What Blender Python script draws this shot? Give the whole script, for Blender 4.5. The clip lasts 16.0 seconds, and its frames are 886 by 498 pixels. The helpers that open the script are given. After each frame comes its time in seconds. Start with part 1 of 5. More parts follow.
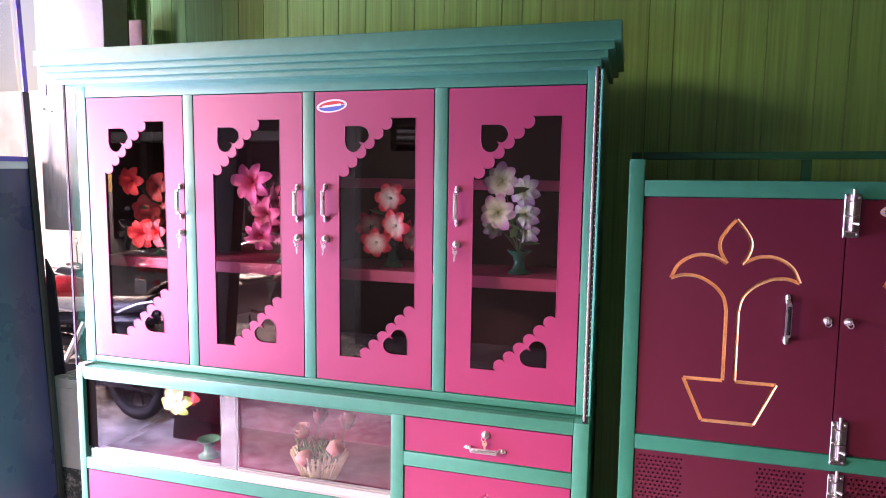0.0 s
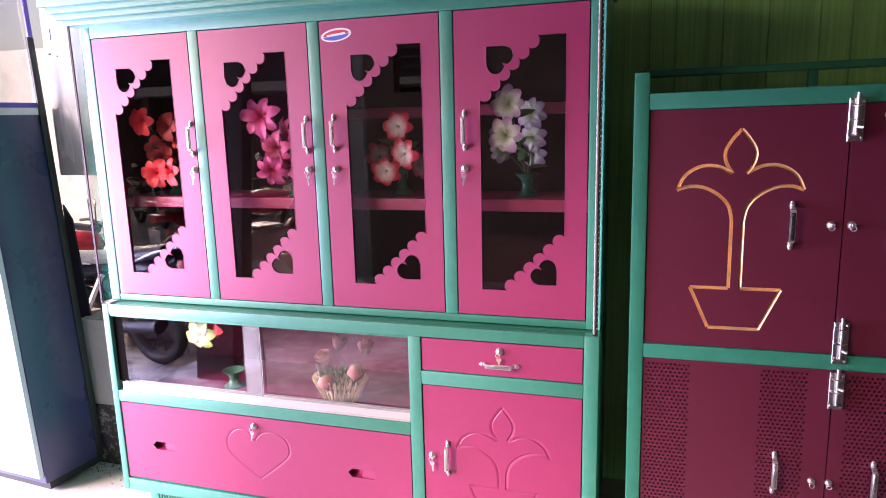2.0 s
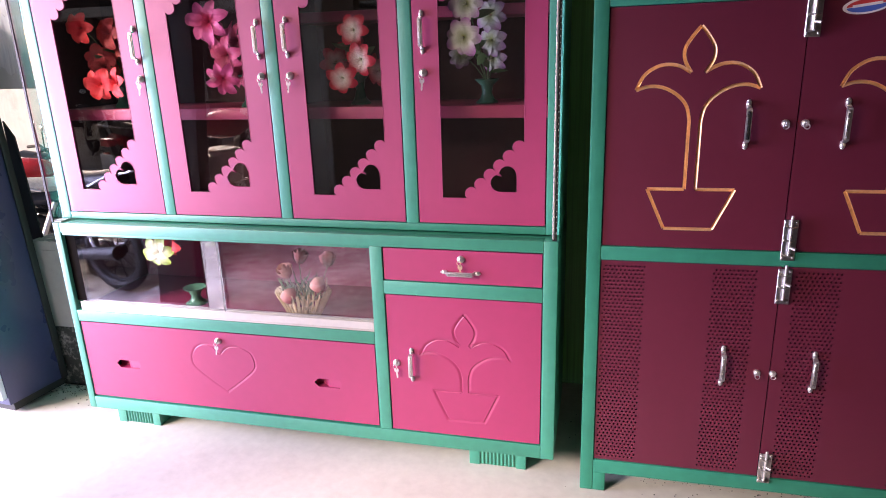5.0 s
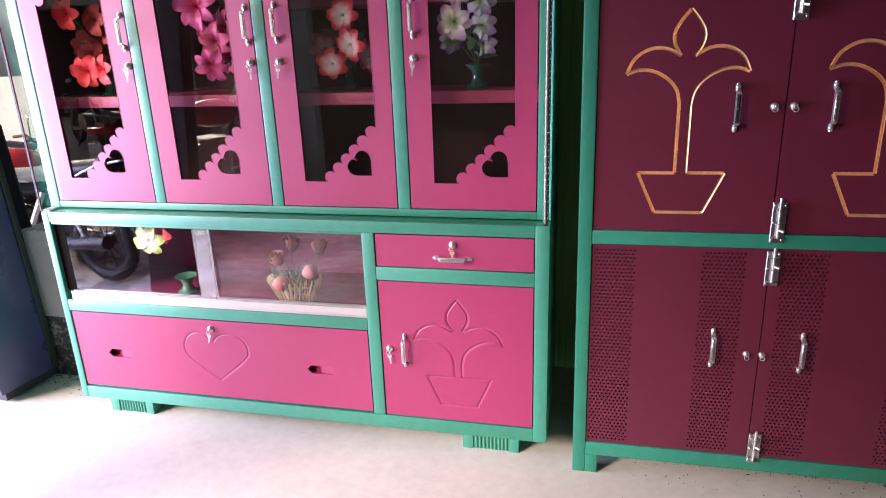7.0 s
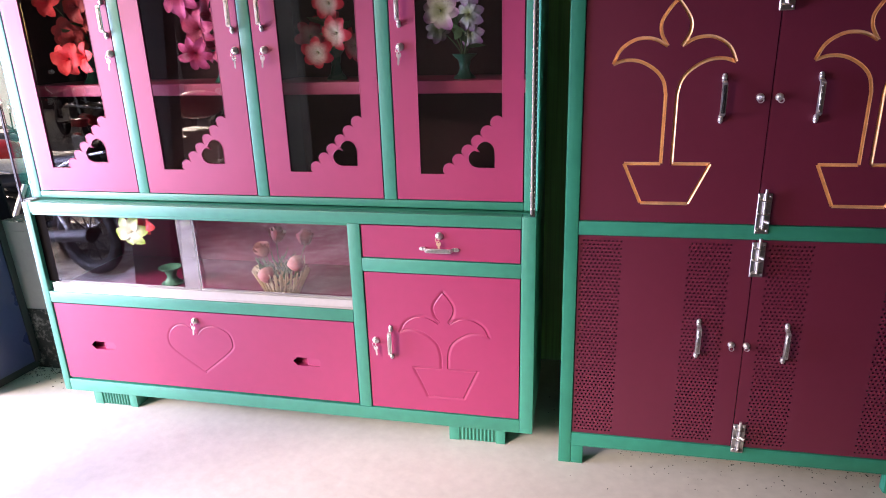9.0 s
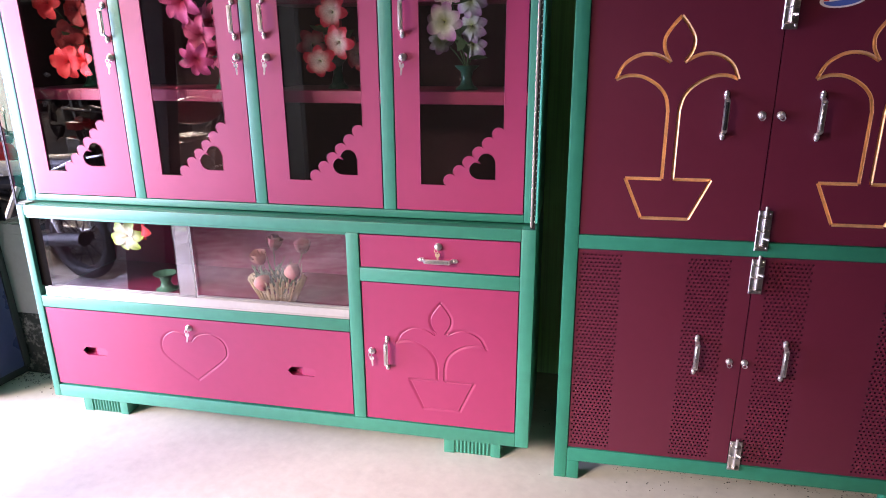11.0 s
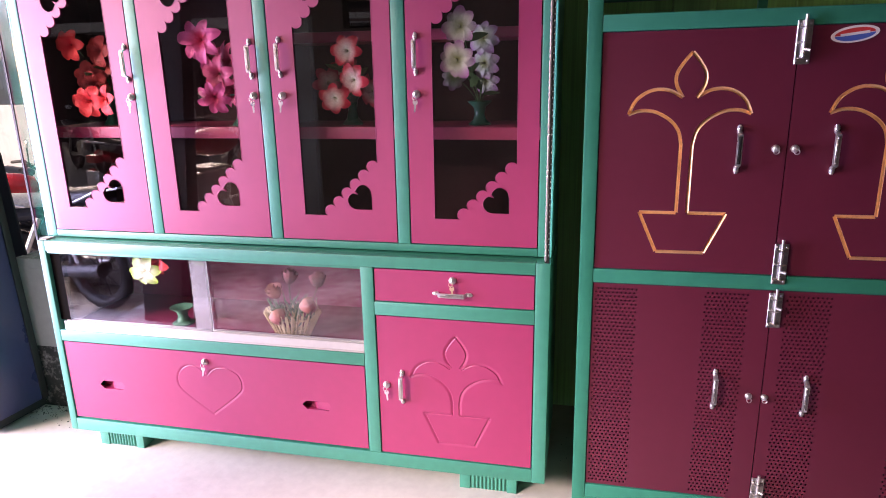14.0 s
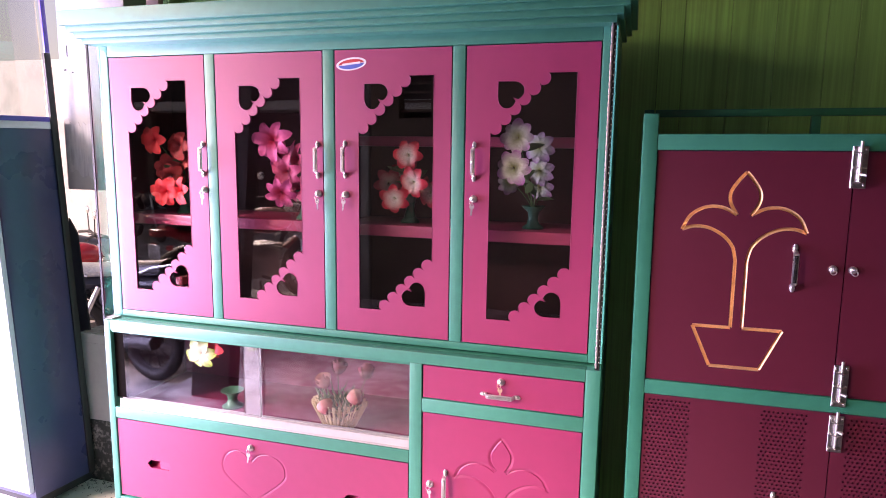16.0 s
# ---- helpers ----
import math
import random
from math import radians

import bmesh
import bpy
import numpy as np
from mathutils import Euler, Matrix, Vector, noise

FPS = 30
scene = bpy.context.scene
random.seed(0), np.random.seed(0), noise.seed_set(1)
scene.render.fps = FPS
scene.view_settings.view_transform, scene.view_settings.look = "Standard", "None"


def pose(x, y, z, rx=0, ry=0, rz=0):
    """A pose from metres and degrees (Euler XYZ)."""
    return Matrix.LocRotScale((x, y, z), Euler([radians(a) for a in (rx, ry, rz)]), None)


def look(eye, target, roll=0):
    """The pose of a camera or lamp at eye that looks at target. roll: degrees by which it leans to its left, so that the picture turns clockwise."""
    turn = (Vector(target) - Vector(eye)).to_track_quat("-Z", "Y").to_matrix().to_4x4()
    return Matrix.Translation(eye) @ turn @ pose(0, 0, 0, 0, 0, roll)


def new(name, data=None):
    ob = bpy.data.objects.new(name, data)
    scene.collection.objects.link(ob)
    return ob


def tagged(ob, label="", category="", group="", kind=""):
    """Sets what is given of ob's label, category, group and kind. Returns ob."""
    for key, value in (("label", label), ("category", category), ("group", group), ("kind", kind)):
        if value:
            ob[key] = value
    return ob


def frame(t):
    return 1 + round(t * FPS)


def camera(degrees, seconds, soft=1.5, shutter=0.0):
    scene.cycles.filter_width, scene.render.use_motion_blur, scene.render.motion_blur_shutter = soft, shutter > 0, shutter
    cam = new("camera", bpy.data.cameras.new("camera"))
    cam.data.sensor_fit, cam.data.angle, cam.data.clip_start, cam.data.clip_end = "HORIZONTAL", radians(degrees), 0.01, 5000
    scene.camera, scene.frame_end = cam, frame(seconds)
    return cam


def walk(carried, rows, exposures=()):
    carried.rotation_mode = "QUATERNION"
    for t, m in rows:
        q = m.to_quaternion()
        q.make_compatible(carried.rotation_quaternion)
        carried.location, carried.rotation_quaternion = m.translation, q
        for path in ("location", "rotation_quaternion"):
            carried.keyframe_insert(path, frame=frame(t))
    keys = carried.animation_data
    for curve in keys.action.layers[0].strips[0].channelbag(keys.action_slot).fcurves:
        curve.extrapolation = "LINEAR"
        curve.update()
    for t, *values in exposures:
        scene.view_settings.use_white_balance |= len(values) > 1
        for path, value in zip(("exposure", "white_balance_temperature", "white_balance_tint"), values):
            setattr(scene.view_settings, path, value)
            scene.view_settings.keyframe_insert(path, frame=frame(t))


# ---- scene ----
cam = camera(68.9, 16.0, soft=0.95)
PATH = [
    (0, (1.782, -1.702, 1.407), (1.228, 0.209, 1.196), 0.8),
    (0.5, (1.782, -1.709, 1.383), (1.235, 0.201, 1.152), 0.3),
    (1, (1.785, -1.719, 1.363), (1.253, 0.19, 1.089), -0.6),
    (1.5, (1.785, -1.742, 1.356), (1.21, 0.146, 1.034), -1.1),
    (2, (1.789, -1.752, 1.342), (1.217, 0.129, 0.976), -1.4),
    (2.5, (1.792, -1.753, 1.322), (1.262, 0.131, 0.906), -1.4),
    (3, (1.799, -1.742, 1.309), (1.304, 0.137, 0.837), -1.8),
    (3.5, (1.806, -1.736, 1.294), (1.334, 0.137, 0.776), -1.7),
    (4, (1.806, -1.74, 1.286), (1.337, 0.125, 0.735), -1.5),
    (4.2, (1.806, -1.744, 1.284), (1.334, 0.115, 0.72), -1.6),
    (6.3, (1.812, -1.757, 1.272), (1.372, 0.103, 0.683), -1.4),
    (6.5, (1.807, -1.76, 1.269), (1.373, 0.101, 0.676), -1.0),
    (7, (1.807, -1.757, 1.274), (1.368, 0.094, 0.658), -2.0),
    (7.5, (1.81, -1.756, 1.273), (1.377, 0.095, 0.652), -2.7),
    (8, (1.813, -1.756, 1.264), (1.4, 0.104, 0.653), -2.0),
    (8.5, (1.815, -1.753, 1.261), (1.407, 0.1, 0.628), -1.8),
    (11, (1.792, -1.746, 1.26), (1.409, 0.122, 0.658), -0.3),
    (11.5, (1.798, -1.74, 1.267), (1.402, 0.131, 0.683), -0.4),
    (12, (1.794, -1.742, 1.268), (1.413, 0.137, 0.699), -0.6),
    (12.5, (1.791, -1.745, 1.277), (1.371, 0.13, 0.723), -1.0),
    (13, (1.787, -1.749, 1.277), (1.368, 0.128, 0.729), -1.3),
    (13.5, (1.794, -1.741, 1.287), (1.358, 0.134, 0.744), -1.5),
    (14, (1.79, -1.744, 1.287), (1.362, 0.137, 0.759), -1.0),
    (14.5, (1.78, -1.745, 1.308), (1.324, 0.137, 0.806), -0.5),
    (15, (1.771, -1.74, 1.337), (1.284, 0.149, 0.895), -0.2),
    (15.5, (1.758, -1.766, 1.346), (1.175, 0.114, 0.993), -0.3),
    (16, (1.762, -1.777, 1.36), (1.203, 0.12, 1.066), 0.8),
]
walk(cam, [(t, look(eye, target, roll)) for t, eye, target, roll in PATH], exposures=[(0.0, 1.63, 8400, 45), (1.0, 1.63, 8250, 43), (2.0, 1.36, 8200, 38), (3.0, 1.27, 8200, 36), (3.6, 1.45, 8250, 36), (5.0, 1.27, 8200, 29), (8.5, 1.22, 8200, 26), (12.0, 1.23, 8200, 29), (14.0, 1.28, 8200, 36), (15.0, 1.35, 8300, 42), (16.0, 1.41, 8400, 45)])

# ---- world and light ----
world = bpy.data.worlds.new("sky")
scene.world = world
world.use_nodes = True
wn = world.node_tree.nodes
sky = wn.new("ShaderNodeTexSky")
sky.sky_type = "NISHITA"
sky.sun_disc = False
SUN_EL = 24.0
sky.sun_elevation, sky.sun_rotation = radians(SUN_EL), radians(-138)
sky.dust_density = 3.0
wn["Background"].inputs["Strength"].default_value = 0.09
world.node_tree.links.new(sky.outputs["Color"], wn["Background"].inputs["Color"])

sun = new("sun", bpy.data.lights.new("sun", "SUN"))
sun.data.energy, sun.data.angle, sun.data.color = 2.35, radians(16), (0.86, 0.92, 1.0)
sun.matrix_world = look((-6.69, -7.43, 4.45), (0, 0, 0))

# blue area lamp added to stand in for sky light through the shop's open end
opening = new("opening_light", bpy.data.lights.new("opening_light", "AREA"))
opening.data.shape, opening.data.size, opening.data.size_y = "RECTANGLE", 1.2, 1.5
opening.data.energy, opening.data.color = 152.0, (0.43, 0.55, 1.0)
opening.matrix_world = look((-2.05, -0.97, 0.82), (0.5, -0.2, 0.70))


# ---- mesh helpers ----
from mathutils.geometry import delaunay_2d_cdt


def box(bm, x0, x1, y0, y1, z0, z1, bevel=0.0, segments=2):
    made = bmesh.ops.create_cube(bm, size=1.0, matrix=Matrix.LocRotScale(((x0 + x1) / 2, (y0 + y1) / 2, (z0 + z1) / 2), None, (abs(x1 - x0), abs(y1 - y0), abs(z1 - z0))))
    if bevel:
        edges = list({e for v in made["verts"] for e in v.link_edges})
        bmesh.ops.bevel(bm, geom=edges, offset=bevel, segments=segments, affect="EDGES", profile=0.6)
    return bm


def a_box(x0, x1, y0, y1, z0, z1, bevel=0.0, segments=2):
    return box(bmesh.new(), x0, x1, y0, y1, z0, z1, bevel, segments)


def rod(bm, a, b, r0, r1=None, n=12):
    a, b = Vector(a), Vector(b)
    d = b - a
    m = Matrix.Translation((a + b) / 2) @ d.to_track_quat("Z", "Y").to_matrix().to_4x4()
    bmesh.ops.create_cone(bm, cap_ends=True, segments=n, radius1=r0, radius2=r0 if r1 is None else r1, depth=d.length, matrix=m)
    return bm


def ball(bm, c, r, scale=(1, 1, 1), u=12, v=8):
    bmesh.ops.create_uvsphere(bm, u_segments=u, v_segments=v, radius=r, matrix=Matrix.LocRotScale(c, None, scale))
    return bm


def tube(bm, pts, r, n=8, flat=1.0, axis=None, closed=False, taper=None):
    """Sweeps a ring along points. axis: the direction squashed by flat."""
    pts = [Vector(p) for p in pts]
    rings, count = [], len(pts)
    for i, p in enumerate(pts):
        before = pts[i - 1] if i or closed else p
        after = pts[(i + 1) % count] if i + 1 < count or closed else p
        d = (after - before).normalized()
        up = Vector(axis) if axis else (Vector((0, 0, 1)) if abs(d.z) < 0.9 else Vector((0, 1, 0)))
        side = d.cross(up).normalized()
        up = side.cross(d).normalized()
        rr = r if taper is None else r * (1 + (taper - 1) * i / (count - 1))
        rings.append([bm.verts.new(p + side * rr * math.cos(k * math.tau / n) + up * rr * flat * math.sin(k * math.tau / n)) for k in range(n)])
    for i in range(count if closed else count - 1):
        a, b = rings[i], rings[(i + 1) % count]
        for k in range(n):
            bm.faces.new((a[k], a[(k + 1) % n], b[(k + 1) % n], b[k]))
    if not closed:
        bm.faces.new(rings[0][::-1])
        bm.faces.new(rings[-1])
    return bm


def lathe(bm, profile, centre, n=24):
    """Turns (radius, height) pairs round a vertical axis."""
    cx, cy, cz = centre
    rings = [[bm.verts.new((cx + r * math.cos(k * math.tau / n), cy + r * math.sin(k * math.tau / n), cz + z)) for k in range(n)] for r, z in profile]
    for a, b in zip(rings, rings[1:]):
        for k in range(n):
            bm.faces.new((a[k], a[(k + 1) % n], b[(k + 1) % n], b[k]))
    bm.faces.new(rings[0][::-1])
    return bm


def inside(p, loop):
    hit = False
    for (xa, za), (xb, zb) in zip(loop, loop[1:] + loop[:1]):
        if (za > p[1]) != (zb > p[1]) and p[0] < (xb - xa) * (p[1] - za) / (zb - za) + xa:
            hit = not hit
    return hit


def plate(outline, holes, y0, thick):
    """A sheet in the x-z plane with holes, its front at y0."""
    pts, edges = [], []
    for loop in (outline, *holes):
        n = len(pts)
        pts += [Vector(p) for p in loop]
        edges += [(n + i, n + (i + 1) % len(loop)) for i in range(len(loop))]
    flat, _, tris, *_ = delaunay_2d_cdt(pts, edges, [], 0, 1e-6)
    bm = bmesh.new()
    vs = [bm.verts.new((p[0], y0, p[1])) for p in flat]
    for tri in tris:
        c = sum((flat[k] for k in tri), Vector((0, 0))) / len(tri)
        if inside(c, outline) and not any(inside(c, h) for h in holes):
            bm.faces.new([vs[k] for k in tri])
    for v in [v for v in bm.verts if not v.link_faces]:
        bm.verts.remove(v)
    made = bmesh.ops.extrude_face_region(bm, geom=bm.faces[:])
    bmesh.ops.translate(bm, verts=[v for v in made["geom"] if isinstance(v, bmesh.types.BMVert)], vec=(0, thick, 0))
    bmesh.ops.recalc_face_normals(bm, faces=bm.faces[:])
    return bm


def stroke_polygon(s, r):
    """The outline of a 2D polyline widened by r to both sides."""
    pts = [Vector(p) for p in s]
    left, right = [], []
    for i, p in enumerate(pts):
        d = (pts[min(i + 1, len(pts) - 1)] - pts[max(i - 1, 0)]).normalized()
        n = Vector((-d.y, d.x)) * r
        left.append(tuple(p + n))
        right.append(tuple(p - n))
    return left + right[::-1]


def groove(strokes, y, r, depth, sides, steps=8):
    """Pressed channels with soft shoulders that sink behind a face at y, deepest towards the side (1 left, -1 right) that each stroke encloses."""
    bm = bmesh.new()
    for s, side in zip(strokes, sides):
        poly, n = stroke_polygon(s, r), len(s)
        rows = []
        for k in range(steps + 1):
            u = k / steps
            v = u if side < 0 else 1 - u
            d = depth * (0.5 - 0.5 * math.cos(math.pi * v / 0.9) if v < 0.9 else 0.5 + 0.5 * math.cos(math.pi * (v - 0.9) / 0.1))
            rows.append([bm.verts.new((poly[i][0] * (1 - u) + poly[2 * n - 1 - i][0] * u, y + d, poly[i][1] * (1 - u) + poly[2 * n - 1 - i][1] * u)) for i in range(n)])
        for a, b in zip(rows, rows[1:]):
            for i in range(n - 1):
                bm.faces.new((a[i], a[i + 1], b[i + 1], b[i]))
    return bm


def rect(x0, x1, z0, z1):
    return [(x0, z0), (x1, z0), (x1, z1), (x0, z1)]


def curve(points, steps=6):
    """Catmull-Rom through 2D points."""
    out = []
    for i in range(len(points) - 1):
        p0, p1, p2, p3 = points[max(i - 1, 0)], points[i], points[i + 1], points[min(i + 2, len(points) - 1)]
        for s in range(steps):
            u = s / steps
            out.append(tuple(0.5 * (2 * b + (c - a) * u + (2 * a - 5 * b + 4 * c - d) * u * u + (3 * b - a - 3 * c + d) * u ** 3) for a, b, c, d in zip(p0, p1, p2, p3)))
    return out + [points[-1]]


def mesh_of(name, bm, material, smooth=40):
    me = bpy.data.meshes.new(name)
    bm.normal_update()
    if smooth:
        for f in bm.faces:
            f.smooth = True
        for e in bm.edges:
            e.smooth = len(e.link_faces) == 2 and e.calc_face_angle(0) < radians(smooth)
    bm.to_mesh(me)
    bm.free()
    me.materials.append(material)
    return me


def part(name, bm, material, parent, label="", smooth=40):
    ob = new(name, bm if isinstance(bm, bpy.types.Mesh) else mesh_of(name, bm, material, smooth))
    ob.parent = parent
    if parent is not None:
        ob.matrix_parent_inverse = chain(parent).inverted()
    return tagged(ob, label)


def chain(ob):
    """World matrix of an object from its own and its parents' poses, before any update."""
    m = ob.matrix_basis.copy()
    while ob.parent:
        m = ob.parent.matrix_basis @ ob.matrix_parent_inverse @ m
        ob = ob.parent
    return m


def thing(name, at, label, category, group=""):
    ob = new(name)
    ob.location = at
    ob.empty_display_size = 0.1
    return tagged(ob, label, category, group)


def single(name, bm, material, label, category, group="", kind="", smooth=40):
    return tagged(new(name, mesh_of(name, bm, material, smooth)), label, category, group, kind)


# ---- materials ----
def material(name, colour, rough=0.5, metal=0.0, vary=0.12, scale=6.0, fine=60.0, bump=0.0, bump_scale=200.0, rough_vary=0.1, coat=0.0, coat_rough=0.4, spec=0.5, stain=None, stain_scale=3.0, stain_amount=0.0, island=0.0, streak=1.0):
    m = bpy.data.materials.new(name)
    m.use_nodes = True
    nt, L = m.node_tree, m.node_tree.links.new
    b = nt.nodes["Principled BSDF"]
    tc = nt.nodes.new("ShaderNodeTexCoord")
    big, small = nt.nodes.new("ShaderNodeTexNoise"), nt.nodes.new("ShaderNodeTexNoise")
    big.inputs["Scale"].default_value, small.inputs["Scale"].default_value = scale, fine
    big.inputs["Detail"].default_value, small.inputs["Detail"].default_value = 4, 3
    mp = nt.nodes.new("ShaderNodeMapping")
    mp.inputs["Scale"].default_value = (1, 1, streak)
    L(tc.outputs["Object"], mp.inputs["Vector"])
    for n in (big, small):
        L(mp.outputs["Vector"], n.inputs["Vector"])
    add = nt.nodes.new("ShaderNodeMath")
    add.operation = "ADD"
    L(big.outputs["Fac"], add.inputs[0])
    L(small.outputs["Fac"], add.inputs[1])
    ramp = nt.nodes.new("ShaderNodeMapRange")
    ramp.inputs["From Min"].default_value, ramp.inputs["From Max"].default_value = 0.6, 1.4
    ramp.inputs["To Min"].default_value, ramp.inputs["To Max"].default_value = 1 - vary, 1 + vary
    L(add.outputs[0], ramp.inputs["Value"])
    mul = nt.nodes.new("ShaderNodeVectorMath")
    mul.operation = "SCALE"
    mul.inputs[0].default_value = colour
    L(ramp.outputs[0], mul.inputs["Scale"])
    out = mul.outputs[0]
    if island:
        info = nt.nodes.new("ShaderNodeObjectInfo")
        ir = nt.nodes.new("ShaderNodeMapRange")
        ir.inputs["To Min"].default_value, ir.inputs["To Max"].default_value = 1 - island, 1 + island
        L(info.outputs["Random"], ir.inputs["Value"])
        mul2 = nt.nodes.new("ShaderNodeVectorMath")
        mul2.operation = "SCALE"
        L(out, mul2.inputs[0])
        L(ir.outputs[0], mul2.inputs["Scale"])
        out = mul2.outputs[0]
    if stain is not None:
        sn = nt.nodes.new("ShaderNodeTexNoise")
        sn.inputs["Scale"].default_value, sn.inputs["Detail"].default_value, sn.inputs["Roughness"].default_value = stain_scale, 8, 0.65
        L(tc.outputs["Object"], sn.inputs["Vector"])
        sr = nt.nodes.new("ShaderNodeMapRange")
        sr.inputs["From Min"].default_value, sr.inputs["From Max"].default_value = 0.5, 0.72
        sr.inputs["To Max"].default_value = stain_amount
        L(sn.outputs["Fac"], sr.inputs["Value"])
        mix = nt.nodes.new("ShaderNodeMix")
        mix.data_type = "RGBA"
        L(sr.outputs[0], mix.inputs["Factor"])
        L(out, mix.inputs["A"])
        mix.inputs["B"].default_value = (*stain, 1)
        out = mix.outputs["Result"]
    L(out, b.inputs["Base Color"])
    rr = nt.nodes.new("ShaderNodeMapRange")
    rr.inputs["To Min"].default_value, rr.inputs["To Max"].default_value = max(rough - rough_vary, 0.02), min(rough + rough_vary, 1)
    L(big.outputs["Fac"], rr.inputs["Value"])
    L(rr.outputs[0], b.inputs["Roughness"])
    b.inputs["Metallic"].default_value = metal
    b.inputs["Coat Weight"].default_value = coat
    b.inputs["Specular IOR Level"].default_value = spec
    b.inputs["Coat Roughness"].default_value = coat_rough
    if bump:
        bn = nt.nodes.new("ShaderNodeTexNoise")
        bn.inputs["Scale"].default_value, bn.inputs["Detail"].default_value = bump_scale, 5
        L(tc.outputs["Object"], bn.inputs["Vector"])
        bu = nt.nodes.new("ShaderNodeBump")
        bu.inputs["Strength"].default_value, bu.inputs["Distance"].default_value = bump, 0.003
        L(bn.outputs["Fac"], bu.inputs["Height"])
        L(bu.outputs["Normal"], b.inputs["Normal"])
    return m


def glass_material(name, tint=(0.98, 0.99, 0.985), ior=1.5, rough=0.0):
    m = bpy.data.materials.new(name)
    m.use_nodes = True
    nt = m.node_tree
    nt.nodes.remove(nt.nodes["Principled BSDF"])
    g = nt.nodes.new("ShaderNodeBsdfGlass")
    g.inputs["Color"].default_value = (*tint, 1)
    g.inputs["Roughness"].default_value = rough
    g.inputs["IOR"].default_value = ior
    nt.links.new(g.outputs[0], nt.nodes["Material Output"].inputs["Surface"])
    return m


TEAL = material("teal_enamel", (0.003, 0.245, 0.162), 0.42, vary=0.10, scale=5, fine=40, bump=0.10, bump_scale=60, coat=0.85, coat_rough=0.50, spec=0.5)
MAGENTA = material("magenta_enamel", (0.345, 0.021, 0.098), 0.44, vary=0.06, scale=3, fine=30, bump=0.10, bump_scale=40, coat=0.8, coat_rough=0.52, spec=0.42)
TEAL_DEEP = material("deep_teal_enamel", (0.003, 0.205, 0.130), 0.38, vary=0.1, scale=5, fine=40, bump=0.10, bump_scale=60, coat=0.1, spec=0.4)
MAROON = material("maroon_enamel", (0.122, 0.0125, 0.033), 0.40, vary=0.06, scale=3, fine=30, bump=0.10, bump_scale=50, coat=0.35, coat_rough=0.5, spec=0.35)
# interior paint darkened: the shade inside the cabinets is put into its colour
INNER = material("shaded_maroon_interior", (0.052, 0.014, 0.015), 0.7, vary=0.25, spec=0.3)
# the magenta paint again, darkened for the shade inside the lower compartment
MAGENTA_SHADED = material("shaded_magenta_enamel", (0.27, 0.030, 0.085), 0.6, vary=0.15, spec=0.3)
SHELF = material("pink_shelf_paint", (0.44, 0.045, 0.10), 0.45, vary=0.12)
GOLD = material("gold_line_paint", (0.95, 0.60, 0.33), 0.38, metal=0.65, vary=0.2, scale=20, fine=120, bump=0.2, bump_scale=300)
CHROME = material("chrome", (0.78, 0.765, 0.75), 0.30, metal=0.85, vary=0.1, scale=30, fine=200)
STEEL = material("brushed_steel", (0.58, 0.56, 0.53), 0.32, metal=1.0, vary=0.25, scale=30, fine=200, bump=0.1)
ALU = material("white_aluminium_channel", (0.50, 0.475, 0.45), 0.4, metal=0.2, vary=0.06)
BRASS = material("brass_tag", (0.80, 0.62, 0.42), 0.4, metal=0.9)
# glass tinted grey, which puts shade on the interiors into its colour
GLASS = glass_material("window_glass", (0.87, 0.875, 0.87), ior=1.8)
SLIDE_GLASS = glass_material("sliding_glass", (0.84, 0.83, 0.83), ior=1.9)
CONCRETE = material("pale_cement_floor", (0.585, 0.55, 0.495), 0.6, vary=0.10, scale=2.5, fine=30, bump=0.18, bump_scale=45, stain=(0.36, 0.33, 0.29), stain_scale=5.0, stain_amount=0.35)
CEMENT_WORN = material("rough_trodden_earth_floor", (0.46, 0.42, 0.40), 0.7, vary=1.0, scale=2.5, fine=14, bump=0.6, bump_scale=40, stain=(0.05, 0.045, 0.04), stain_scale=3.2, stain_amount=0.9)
# pale colour stands for the sunlight on the far yard
YARD = material("pale_sunlit_yard", (0.50, 0.475, 0.44), 0.9, vary=0.25, scale=1.5, fine=12, bump=0.4, bump_scale=30, stain=(0.20, 0.19, 0.175), stain_scale=1.4, stain_amount=0.7)
CREAM = material("cream_plaster", (0.385, 0.375, 0.34), 0.8, vary=0.08, scale=5, fine=50, bump=0.3, bump_scale=80, stain=(0.26, 0.24, 0.20), stain_scale=6, stain_amount=0.25)
DIRTY = material("grimy_plinth_paint", (0.030, 0.034, 0.028), 0.6, vary=0.4, scale=12, fine=80, bump=0.6, bump_scale=60, stain=(0.46, 0.44, 0.40), stain_scale=42, stain_amount=0.9)
PLANK = material("green_painted_planks", (0.20, 0.60, 0.185), 0.5, vary=0.30, scale=30, fine=130, streak=0.02, bump=0.3, bump_scale=40, stain=(0.22, 0.15, 0.09), stain_scale=2.2, stain_amount=0.30, island=0.12)
GAP = material("plank_gap", (0.02, 0.025, 0.012), 0.9)
NAVY = material("navy_enamel", (0.032, 0.038, 0.10), 0.28, vary=0.12, rough_vary=0.03, coat=0.3, coat_rough=0.3)
PURPLE = material("purple_trim_paint", (0.10, 0.07, 0.36), 0.35, vary=0.1)
PALE = material("pale_blue_enamel", (0.62, 0.72, 0.74), 0.35, vary=0.05)
WHITE = material("white_enamel", (0.62, 0.60, 0.60), 0.4, vary=0.04)
